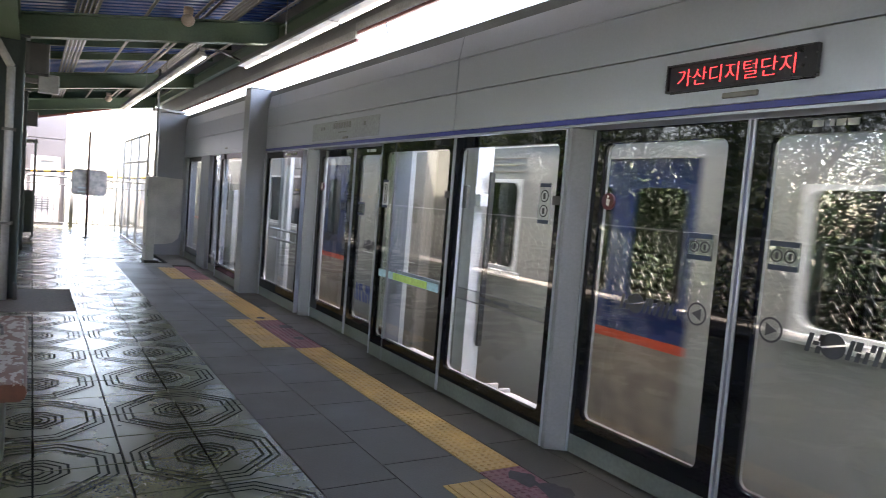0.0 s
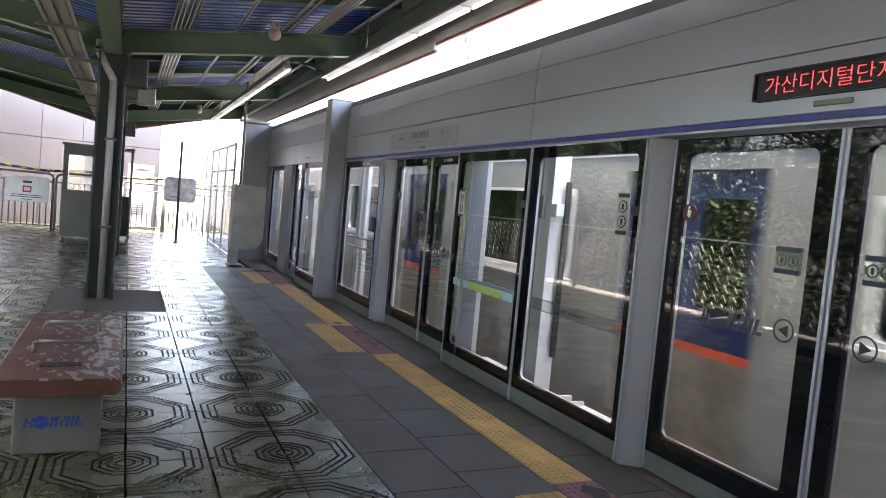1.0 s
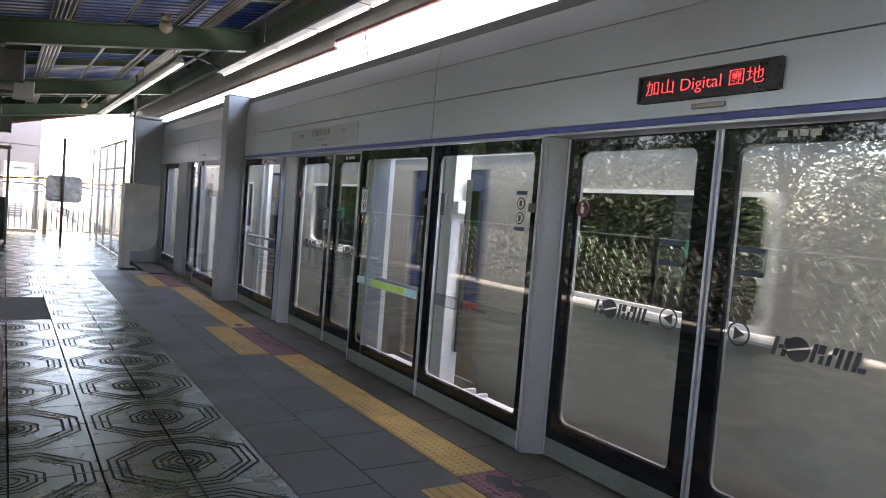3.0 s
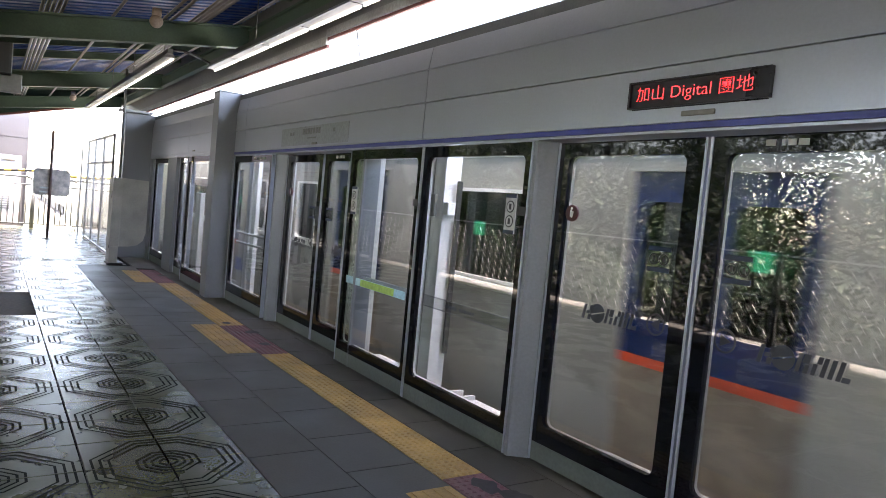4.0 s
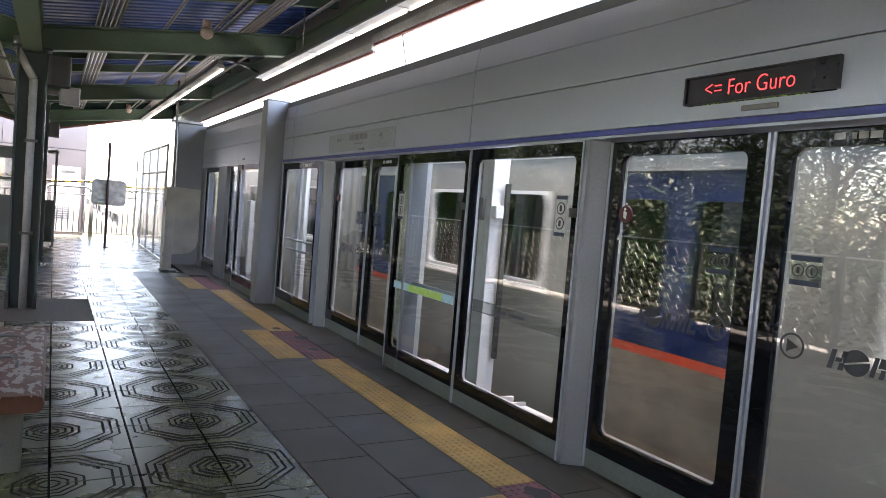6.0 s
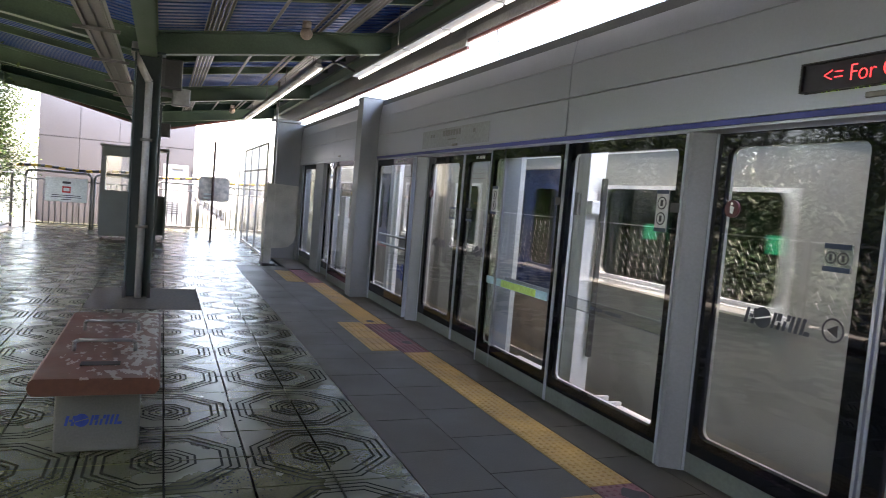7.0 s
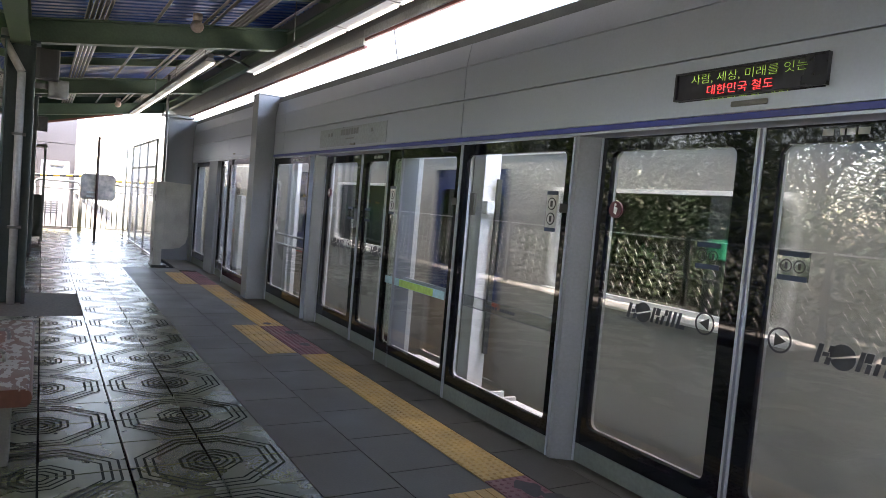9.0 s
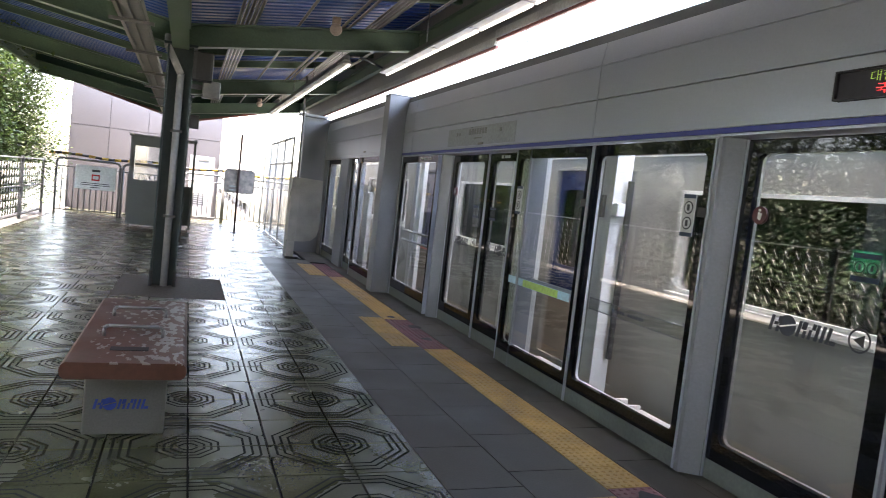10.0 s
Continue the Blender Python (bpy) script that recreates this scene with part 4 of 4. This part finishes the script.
box(bm, -0.10, 0.10, -0.024, -0.021, 0.17, 0.23)
for z, w in ((-0.15, 0.34), (-0.20, 0.36), (-0.26, 0.12)):
    box(bm, -w, w, -0.024, -0.021, z, z + 0.018)
part("print", bm, SIGN_DARK, c)


def side_fence(y0, y1):
    c = thing("side_fence", "steel railing with wavy mesh along the platform edge", "fence", (-6.55, y0, 0), "side fences")
    L = y1 - y0
    for y in (0.02, L - 0.02):
        part("post", box(B(), -0.03, 0.03, y - 0.03, y + 0.03, 0, 1.45), GALV, c)
    for z in (0.10, 0.75, 1.40):
        # top rail pale too: its bright line is put into the colour
        part("rail", box(B(), -0.02, 0.02, 0.05, L - 0.05, z - 0.014, z + 0.014), MESH_GLINT if z > 1.2 else GALV, c)
    # only strands that catch the light are built, their glint as pale colour
    bm = B()
    rise, run = 0.17, 0.235
    for k in range(int(1.24 / rise)):
        z = 0.13 + k * rise
        for j in range(int((L - 0.2) / run)):
            y = 0.05 + (j + (-0.06 * k) % 1) * run
            rod(bm, (0.008, y, z + 0.015), (-0.004, y + run * 0.42, z + rise * 0.82), 0.0068, 4)
        rod(bm, (0.0, 0.05, z), (0.0, L - 0.05, z), 0.003, 4, mi=1)
    ob = part("mesh", bm, [MESH_GLINT, SIGN_DARK], c)
    tagged(ob, "wavy wire mesh, only its glinting strands, coloured pale", kind="stuff")
    return c


f = side_fence(-4.0, -1.5)
for k in range(1, 10):
    copy_thing(f, pose(-6.55, -4.0 + 2.5 * k, 0))

# building beyond the platform
c = thing("station_building", "pale metal clad building behind the platform end", "building", (0, 25.0, 0))
part("core", box(B(), -6.6, -2.06, 0.04, 8, -1.2, 6.5), BUILDING, c)
for i in range(4):
    for j in range(4):
        x = -6.6 + i * 1.14
        part("panel", box(B(), x + 0.008, x + 1.132, 0, 0.04, -1.2 + j * 1.9, 0.69 + j * 1.9 - 0.01), BUILDING, c)
d = part("door", box(B(), -2.98, -2.2, -0.05, -0.001, 0.0, 2.05), material("grey_white_door", (0.45, 0.45, 0.47), 0.5), c, "pale grey louvred door")
part("closer", box(B(), -2.75, -2.35, -0.10, -0.05, 1.90, 1.96), DUCT, d)
for k in range(6):
    part("louvre", box(B(), -2.85, -2.45, -0.062, -0.051, 0.42 + k * 0.07, 0.45 + k * 0.07), STEEL_DARK, d)
part("door_frame", holed(B(), 0, 0.02, (2.12, 3.06, -0.1, 2.14), (2.19, 2.99, -0.02, 2.06), 0.005), BUILDING, c).matrix_basis = pose(0, -0.06, 0, 0, 0, 90)

# glazed side screen past the end wall
c = thing("glazed_screen", "glazed side screen with a pale steel frame past the doors", "glass screen", (-0.85, 16.1, 0))
for y in (0.0, 1.5, 3.0, 4.4):
    part("post", box(B(), -0.02, 0.02, y - 0.02, y + 0.02, 0, 2.55), PIPE_PALE, c)
for z in (0.05, 1.95, 2.52):
    part("rail", box(B(), -0.025, 0.025, 0.031, 4.36, z - 0.02, z + 0.02), PIPE_PALE, c)
for k, y in enumerate((0.0, 1.5, 3.0)):
    p = part("pane", box(B(), -0.004, 0.004, y + 0.035, y + 1.36, 0.08, 2.49), GLASS, c)
    p.visible_shadow = False
c = thing("glazed_screen", "clear glazed side screen beyond the platform end", "glass screen", (-0.85, 20.52, 0))
for k in range(4):
    part("post", box(B(), -0.02, 0.02, k * 1.5 + 0.0, k * 1.5 + 0.04, 0.0 if k < 3 else -1.25, 2.55), PIPE_PALE, c)
    p = part("pane", box(B(), -0.004, 0.004, k * 1.5 + 0.045, k * 1.5 + 1.495, 0.05, 2.49), GLASS, c)
    p.visible_shadow = False


# ---- trees ----
def crown_mesh(seed, n=24000):
    """Small leaves in clumps about limb tips, in a crown about one unit wide and one high."""
    g = np.random.default_rng(seed)
    clumps = np.c_[g.normal(0, 0.29, 60), g.normal(0, 0.29, 60), g.uniform(0.16, 0.98, 60)]
    clumps[:, :2] *= (1.15 - 0.7 * np.abs(clumps[:, 2:] - 0.5))
    p = clumps[g.integers(0, 60, n)] + g.normal(0, 1, (n, 3)) * (0.13, 0.13, 0.055)
    a, b, c = g.uniform(0, 6.283, n), g.uniform(-0.9, 0.9, n), g.uniform(0.011, 0.025, n)
    along = np.c_[np.cos(a) * np.cos(b), np.sin(a) * np.cos(b), np.sin(b) * 0.35] * c[:, None]
    across = np.c_[-np.sin(a), np.cos(a), g.uniform(-0.5, 0.5, n) * 0.35] * c[:, None] * 0.55
    v = np.stack([p - along, p - across, p + along, p + across], 1).reshape(-1, 3)
    me = bpy.data.meshes.new("crown")
    me.from_pydata(v.tolist(), [], np.arange(4 * n).reshape(-1, 4).tolist())
    me.materials.append(LEAF)
    return me


CROWNS = [crown_mesh(s) for s in (1, 2, 3, 4)]


def tree(x, y, h, spread, seed):
    rnd = random.Random(seed)
    c = thing("tree", "leafy broad tree in sunlight beyond the fence", "tree", (x, y, -1.26), "trees behind the fence", rnd.uniform(0, 360))
    bm = B()
    top = Vector((rnd.uniform(-0.3, 0.3), rnd.uniform(-0.3, 0.3), h * 0.6))
    rod(bm, (0, 0, 0), top, 0.17, 8, 0.08)
    for i in range(8):
        a = rnd.uniform(0, 6.283)
        s = top * rnd.uniform(0.35, 1.0)
        rod(bm, s, s + Vector((math.cos(a) * spread * 0.6, math.sin(a) * spread * 0.6, h * rnd.uniform(0.12, 0.35))), 0.06, 6, 0.02)
    part("trunk", bm, BARK, c)
    ob = new("crown", CROWNS[seed % 4])
    ob.parent = c
    ob.scale = (spread * 1.5, spread * 1.5, h)
    return c


rnd = random.Random(4)
for i in range(9):
    tree(-11.2 - rnd.uniform(0, 2.0), -8 + i * 2.6 + rnd.uniform(-0.5, 0.5), rnd.uniform(7.2, 8.4), rnd.uniform(2.1, 2.6), i)
for i in range(8):
    tree(-9.2 - rnd.uniform(0, 1.8), 13.5 + i * 2.2 + rnd.uniform(-0.4, 0.4), rnd.uniform(6.5, 8.6), rnd.uniform(1.9, 2.4), 20 + i)
# unseen trees behind the eye, added to cut the light from that side
for i in range(7):
    tree(-10.5 - rnd.uniform(0, 2.0), -34 + i * 3.8, rnd.uniform(7.2, 8.2), 2.8, 70 + i)
for i in range(4):
    tree(-9.0 - rnd.uniform(0, 0.9), 24.5 + i * 2.3, rnd.uniform(6.5, 8.0), 1.9, 80 + i)
for i in range(4):
    tree(-14.5 - rnd.uniform(0, 2), 14 + i * 6.5, rnd.uniform(8.5, 10.5), 3.0, 40 + i)
# added across the track as something bright behind the train windows
for i in range(9):
    tree(10.5 + rnd.uniform(0, 2.5), -1 + i * 4.6, rnd.uniform(4.5, 6.5), 2.2, 60 + i)


def hedge():
    """Dense shrubs along the foot of the fence."""
    g = np.random.default_rng(9)
    n, m = 42000, 26000
    p = np.c_[g.uniform(-8.7, -7.5, n), g.uniform(-14, 24.5, n), g.uniform(-1.26, 1.0, n)]
    # taller shrubs along the platform's middle, added as a dark backdrop for the mirroring panes
    p = np.r_[p, np.c_[g.uniform(-9.9, -8.7, m), g.uniform(-6, 17.5, m), g.uniform(-0.8, 2.3, m)]]
    n += m
    p[:, 2] += 0.45 * np.sin(p[:, 1] * 1.7) * np.sin(p[:, 1] * 0.6 + 1) + g.normal(0, 0.12, n)
    a, c = g.uniform(0, 6.283, n), g.uniform(0.05, 0.10, n)
    along = np.c_[np.cos(a), np.sin(a), g.uniform(-0.8, 0.8, n)] * c[:, None]
    across = np.c_[-np.sin(a), np.cos(a), g.uniform(-0.6, 0.6, n)] * c[:, None] * 0.6
    v = np.stack([p - along, p - across, p + along, p + across], 1).reshape(-1, 3)
    me = bpy.data.meshes.new("hedge")
    me.from_pydata(v.tolist(), [], np.arange(4 * n).reshape(-1, 4).tolist())
    me.materials.append(HEDGE)
    tagged(new("hedge", me), "dense dark green shrubs behind the platform fence", "hedge", kind="stuff")


hedge()

# ---- train ----
CAR, PITCH = 19.4, 20.0
TX = 0.75


def side_wall(bm, ys, zs, holes, x, depth, flip=1):
    """A wall in the plane of x whose cells in holes are open, with reveals."""
    def hole(y, z):
        return any(a < y < b and c < z < d for a, b, c, d in holes)
    grid = {}
    vert = lambda y, z: grid.setdefault((round(y, 4), round(z, 4)), bm.verts.new((x, y, z))) if (round(y, 4), round(z, 4)) not in grid else grid[(round(y, 4), round(z, 4))]
    for y0, y1 in zip(ys, ys[1:]):
        for z0, z1 in zip(zs, zs[1:]):
            if not hole((y0 + y1) / 2, (z0 + z1) / 2):
                bm.faces.new([vert(y0, z0), vert(y1, z0), vert(y1, z1), vert(y0, z1)])
    for a, b, c, d in holes:
        e = x + depth * flip
        for p in (((x, a, c), (x, a, d), (e, a, d), (e, a, c)), ((x, b, c), (x, b, d), (e, b, d), (e, b, c)),
                  ((x, a, d), (x, b, d), (e, b, d), (e, a, d)), ((x, a, c), (x, b, c), (e, b, c), (e, a, c))):
            bm.faces.new([bm.verts.new(v) for v in p])


def train_car():
    c = thing("train_car", "cream commuter train car with blue doors, passing", "train", (TX, 0, 0), "train cars")
    doors = [-7.35, -2.45, 2.45, 7.35]
    DW = 0.68
    wins = [(-5.95, -3.85), (-1.05, 1.05), (3.85, 5.95), (-9.35, -8.55), (8.55, 9.35)]
    holes = [(d - DW, d + DW, 0.0, 1.98) for d in doors] + [(a, b, 1.0, 1.82) for a, b in wins]
    ys = sorted({-CAR / 2, CAR / 2, *(v for h in holes for v in h[:2])})
    zs = [-0.25, 0.0, 1.0, 1.82, 1.98, 2.25]
    bm = B()
    side_wall(bm, ys, zs, holes, 0.0, 0.06)
    prof = [(0.0, 2.25), (0.03, 2.38), (0.12, 2.50), (0.35, 2.60), (1.0, 2.68), (1.55, 2.70), (2.1, 2.68), (2.75, 2.60), (2.98, 2.50), (3.07, 2.38), (3.1, 2.25)]
    side_wall(bm, ys, zs, holes, 3.1, 0.06, -1)
    for (xa, za), (xb, zb) in zip(prof, prof[1:]):
        f = bm.faces.new([bm.verts.new(p) for p in ((xa, -CAR / 2, za), (xb, -CAR / 2, zb), (xb, CAR / 2, zb), (xa, CAR / 2, za))])
    for y in (-CAR / 2, CAR / 2):
        bm.faces.new([bm.verts.new((x, y, z)) for x, z in prof + [(3.1, -0.25), (0.0, -0.25)]])
    part("body", bm, TRAIN_CREAM, c)
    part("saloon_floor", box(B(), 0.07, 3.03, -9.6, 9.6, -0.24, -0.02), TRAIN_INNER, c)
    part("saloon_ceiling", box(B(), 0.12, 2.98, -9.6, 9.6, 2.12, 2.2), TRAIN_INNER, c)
    for a, b in ((-6.4, -3.4), (-1.5, 1.5), (3.4, 6.4)):
        for xa, xb, xc in ((0.08, 0.16, 0.55), (2.94, 3.02, 2.5)):
            bm = B()
            box(bm, xa, xb, a, b, -0.02, 0.99)
            box(bm, *sorted((xb if xc < 1 else xa, xc)), a, b, 0.36, 0.46)
            part("seat", bm, SEAT, c, "dark bench seat inside")
    for d in doors:
        for s in (-1, 1):
            bm = B()
            a, b = sorted((d + s * 0.006, d + s * DW))
            holed(bm, 0.03, 0.055, (a, b, 0.73, 1.98), (a + 0.10, b - 0.10, 0.98, 1.78), 0.08)
            box(bm, 0.03, 0.055, a, b, 0.665, 0.73, 1)
            box(bm, 0.03, 0.055, a, b, 0.0, 0.665, 2)
            far = B()
            holed(far, 3.045, 3.07, (a, b, 0.0, 1.98), (a + 0.10, b - 0.10, 0.98, 1.78), 0.08)
            e = part("far_door", far, TRAIN_BLUE, c)
            part("window", box(B(), 3.052, 3.058, a + 0.09, b - 0.09, 0.97, 1.79), TRAIN_PANE, e)
            e = part("door", bm, [TRAIN_BLUE, TRAIN_RED, TRAIN_LOWER, TRAIN_FRAME], c, "blue sliding door leaf with orange band")
            part("window", box(B(), 0.04, 0.048, a + 0.09, b - 0.09, 0.97, 1.79), TRAIN_PANE, e)
        # added glow stands in for a green shine in the windows, source unknown
        for y in (d + 1.36, d - 0.90):
            part("green_shine_plate", box(B(), 2.90, 2.93, y, y + 0.24, 1.26, 1.48), TRAIN_GREEN_SHINE, c, "added glowing plate for the green shine in the windows")
    for a, b in wins:
        p = part("window", box(B(), 0.03, 0.05, a + 0.03, b - 0.03, 1.03, 1.79), TRAIN_PANE, c, "dark tinted side window")
        part("frame", holed(B(), -0.012, 0.06, (a, b, 1.0, 1.82), (a + 0.03, b - 0.03, 1.03, 1.79), 0.09), TRAIN_FRAME, p)
        part("far_window", box(B(), 3.05, 3.056, a, b, 1.0, 1.82), TRAIN_PANE, c)
        # the bright line under the window is put in as a pale strip
        part("sill", prism(B(), [(-0.022, 0.95), (-0.0005, 0.93), (-0.0005, 0.998), (-0.022, 0.99)], a - 0.04, b + 0.04), TRAIN_FRAME, p, "pale strip for the bright line under the window")
    for z in (2.1, 0.86):
        part("rain_strip", box(B(), -0.012, -0.0005, -CAR / 2 + 0.01, CAR / 2 - 0.01, z, z + 0.02) if z > 2 else box(B(), -0.006, -0.0005, -9.6, -8.2, z, z + 0.012), TRAIN_FRAME, c)
    bm = B()
    logo_bars(bm, -0.001, -9.0, 0.20, 0.22, 0.22)
    part("word_mark", bm, LOGO_BLUE, c, "blue word mark as plain shapes")
    for y in (8.5, -9.3):
        for k in range(3):
            part("louvre", box(B(), -0.008, -0.0005, y, y + 0.7, 1.88 + k * 0.06, 1.888 + k * 0.06), TRAIN_LOWER, c, "thin grey line")
    bm = B()
    # made nearly as wide as the car to shut out light between cars
    box(bm, 0.12, 2.98, -CAR / 2 - 0.58, -CAR / 2 - 0.001, -0.2, 2.48, bevel=0.02)
    part("gangway", bm, BELLOWS, c, "grey rubber gangway bellows")
    bm = B()
    box(bm, 0.25, 2.85, -6, 6, -0.85, -0.301)
    for y in (-6.9, 6.9):
        box(bm, 0.35, 2.75, y - 1.5, y + 1.5, -0.95, -0.302)
    part("underframe", bm, TRAIN_UNDER, c, "dark underframe equipment")
    for y in (-7.95, -5.85, 5.85, 7.95):
        part("wheel", rod(B(), (0.78, y, -0.55), (0.90, y, -0.55), 0.41, 24), STEEL_DARK, c)
    return c


first = train_car()
cars = [first] + [copy_thing(first, pose(TX, 0, 0)) for _ in range(9)]


# ---- floor pieces ----
def octagon(r):
    k = 0.40
    return [(r, k * r), (k * r, r)]


def green_tile(sx, sy):
    """A quarter of the octagon pattern, whose middle lies at the tile's corner at (sx, sy)."""
    bm = B()
    h = TILE / 2 - 0.0065
    verts = [bm.verts.new(p) for p in ((-h, -h, 0), (h, -h, 0), (h, h, 0), (-h, h, 0), (-h, -h, -0.022), (h, -h, -0.022), (h, h, -0.022), (-h, h, -0.022))]
    for q in ((0, 1, 2, 3), (0, 4, 5, 1), (1, 5, 6, 2), (2, 6, 7, 3), (3, 7, 4, 0)):
        bm.faces.new([verts[i] for i in q])
    # flat dark lines paint in the shading along the relief ridges
    w = 0.0069
    for r in (0.388, 0.344, 0.300, 0.162, 0.124, 0.086, 0.046):
        k = 0.38
        outer = [(r + w, 0.004), (r + w, k * (r + w)), (k * (r + w), r + w), (0.004, r + w)]
        inner = [(r - w, 0.004), (r - w, k * (r - w)), (k * (r - w), r - w), (0.004, r - w)]
        for i in range(3):
            q = [(a, b) for a, b in (outer[i], outer[i + 1], inner[i + 1], inner[i])]
            f = bm.faces.new([bm.verts.new((sx * (h + 0.0065 - a), sy * (h + 0.0065 - b), 0.0025)) for a, b in q])
            f.material_index = 1
    me = mesh_of("tile", bm, GREEN_TILE, TILE_LINE, fix=False)
    me.update()
    return me


def flat_tile(lx, ly):
    bm = B()
    a, b = lx / 2 - 0.004, ly / 2 - 0.004
    verts = [bm.verts.new(p) for p in ((-a, -b, 0), (a, -b, 0), (a, b, 0), (-a, b, 0), (-a, -b, -0.022), (a, -b, -0.022), (a, b, -0.022), (-a, b, -0.022))]
    for q in ((0, 1, 2, 3), (0, 4, 5, 1), (1, 5, 6, 2), (2, 6, 7, 3), (3, 7, 4, 0)):
        bm.faces.new([verts[i] for i in q])
    return bm


def tactile(kind):
    bm = flat_tile(0.3, 0.3)
    if kind == "dots":
        for i in range(6):
            for j in range(6):
                x, y = -0.125 + i * 0.05, -0.125 + j * 0.05
                o = [bm.verts.new((x + 0.016 * math.cos(a), y + 0.016 * math.sin(a), 0.0)) for a in (0, 1.047, 2.094, 3.1416, 4.189, 5.236)]
                t = [bm.verts.new((x + 0.010 * math.cos(a), y + 0.010 * math.sin(a), 0.006)) for a in (0, 1.047, 2.094, 3.1416, 4.189, 5.236)]
                bm.faces.new(t)
                for q in range(6):
                    bm.faces.new((o[q], o[(q + 1) % 6], t[(q + 1) % 6], t[q]))
    else:
        for i in range(4):
            x = -0.105 + i * 0.07
            box(bm, x - 0.014, x + 0.014, -0.135, 0.135, 0.0005, 0.006)
    return bm


def lay(me, x, y, name="tile", turn=0, z=0.0):
    ob = new(name, me)
    ob.parent = floor
    ob.matrix_basis = pose(x, y, z, 0, 0, turn)
    return ob


quarter = {(sx, sy): green_tile(sx, sy) for sx in (-1, 1) for sy in (-1, 1)}
Y_MID = 4.29  # middle of one octagon
cols = int((EDGE_GREEN - LEFT_EDGE) / TILE)
far_v, far_f, far_m = [], [], []
count = 0
y_first = Y_MID - 2 * TILE * 7
for j in range(int((FAR_END - y_first) / TILE)):
    yc = y_first + (j + 0.5) * TILE
    for i in range(-2 if yc > 14.2 else 0, cols):
        xc = EDGE_GREEN - (i + 0.5) * TILE
        # the octagon's middle lies at the shared corner of four tiles
        me = quarter[(-1 if i % 2 == 0 else 1, -1 if j % 2 == 0 else 1)]
        under_column = abs(xc + 3.0) < 0.65 and 9.25 < yc < 10.75
        if 2.3 < yc < 11 and 0 <= i < 8 and count < 165 and not under_column:
            lay(me, xc, yc)
            count += 1
        elif not under_column:
            o = len(far_v)
            far_v += [(v.co.x + xc, v.co.y + yc, v.co.z) for v in me.vertices]
            far_f += [[o + k for k in p.vertices] for p in me.polygons]
            far_m += [p.material_index for p in me.polygons]
me = bpy.data.meshes.new("tiles")
me.from_pydata(far_v, [], far_f)
me.materials.append(GREEN_TILE), me.materials.append(TILE_LINE)
me.polygons.foreach_set("material_index", far_m)
ob = new("tiles", me)
ob.parent = floor
tagged(ob, "green-grey patterned floor tiles", kind="stuff")
bm = B()
box(bm, -3.753, -2.461, 9.06, 10.782, -0.021, 0.001)
part("column_footing_patch", bm, PATCH, floor, "rough dark patch of mortar round the column")

# grey slabs between the patterned tiles and the screen doors
slab_a, slab_b, slab_c = (mesh_of("slab", flat_tile(w, 0.6), GREY_TILE) for w in (0.46, 0.49, 0.34))
tact = {("dots", "y"): mesh_of("tactile", tactile("dots"), YELLOW), ("bars", "y"): mesh_of("tactile", tactile("bars"), YELLOW),
        ("dots", "p"): mesh_of("tactile", tactile("dots"), PINK)}
for j in range(int((FAR_END - 0.1 + 1.2) / 0.6)):
    yc = -0.9 + j * 0.6
    if yc < 13.6:
        lay(slab_a, -1.36, yc, "slab")
        lay(slab_b, -0.885, yc + 0.2, "slab")
    if yc < 13.5:
        lay(slab_c, -0.165, yc + 0.3, "slab")
for k in range(49):
    yc = 0.07 + k * 0.3 - 0.9
    phase = (yc - 3.52) % 4.92
    kind = ("dots", "y") if phase < 3.2 else ("dots", "p")
    if yc > 8.55:
        kind = ("dots", "y") if yc < 9.7 else ("bars", "y") if yc < 12 else ("dots", "p")
    lay(tact[kind], -0.488, yc, "tactile_tile")
for y0, n in ((7.05, 5), (2.07, 5), (12.15, 5)):
    for k in range(n):
        lay(tact[("bars", "y")], -0.80, y0 + k * 0.3, "tactile_tile", z=0.003)
cross_tile = mesh_of("tactile", tactile("dots"), GREEN_TILE)
for k in range(6):
    lay(cross_tile, -3.05 + k * 0.3, 15.05, "tactile_tile", z=0.004)
for x, y, s in ((-0.45, 3.33, 0.09), (-0.38, 3.12, 0.11), (-0.45, 7.25, 0.07), (-0.40, 7.9, 0.09), (-0.52, 8.45, 0.06), (-0.4, 12.9, 0.08)):
    bm = B()
    rb = random.Random(int(y * 100))
    vs = [bm.verts.new((x + s * rb.uniform(0.6, 1.1) * math.cos(a * 0.5236), y + s * rb.uniform(0.8, 1.5) * math.sin(a * 0.5236), 0.0075)) for a in range(12)]
    bm.faces.new(vs)
    part("grime", bm, BLOTCH, floor, "black worn blotch on the tactile tiles")


def travelled(t):
    """Metres that the gap behind the first counted car has come along the track."""
    return -13.378 + 9.602 * t + 0.3527 * t * t - 0.00408 * t ** 3


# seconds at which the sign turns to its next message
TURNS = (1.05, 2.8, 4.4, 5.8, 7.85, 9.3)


def motions():
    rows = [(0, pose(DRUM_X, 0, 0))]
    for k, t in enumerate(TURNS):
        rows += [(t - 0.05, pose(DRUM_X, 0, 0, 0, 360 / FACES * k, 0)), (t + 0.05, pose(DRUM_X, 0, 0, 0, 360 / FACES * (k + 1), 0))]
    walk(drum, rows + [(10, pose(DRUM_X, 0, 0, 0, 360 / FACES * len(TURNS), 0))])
    for k, car in enumerate(cars):
        walk(car, [(t / 4, pose(TX, travelled(t / 4) - PITCH * (k - 3) - PITCH / 2, 0)) for t in range(41)])


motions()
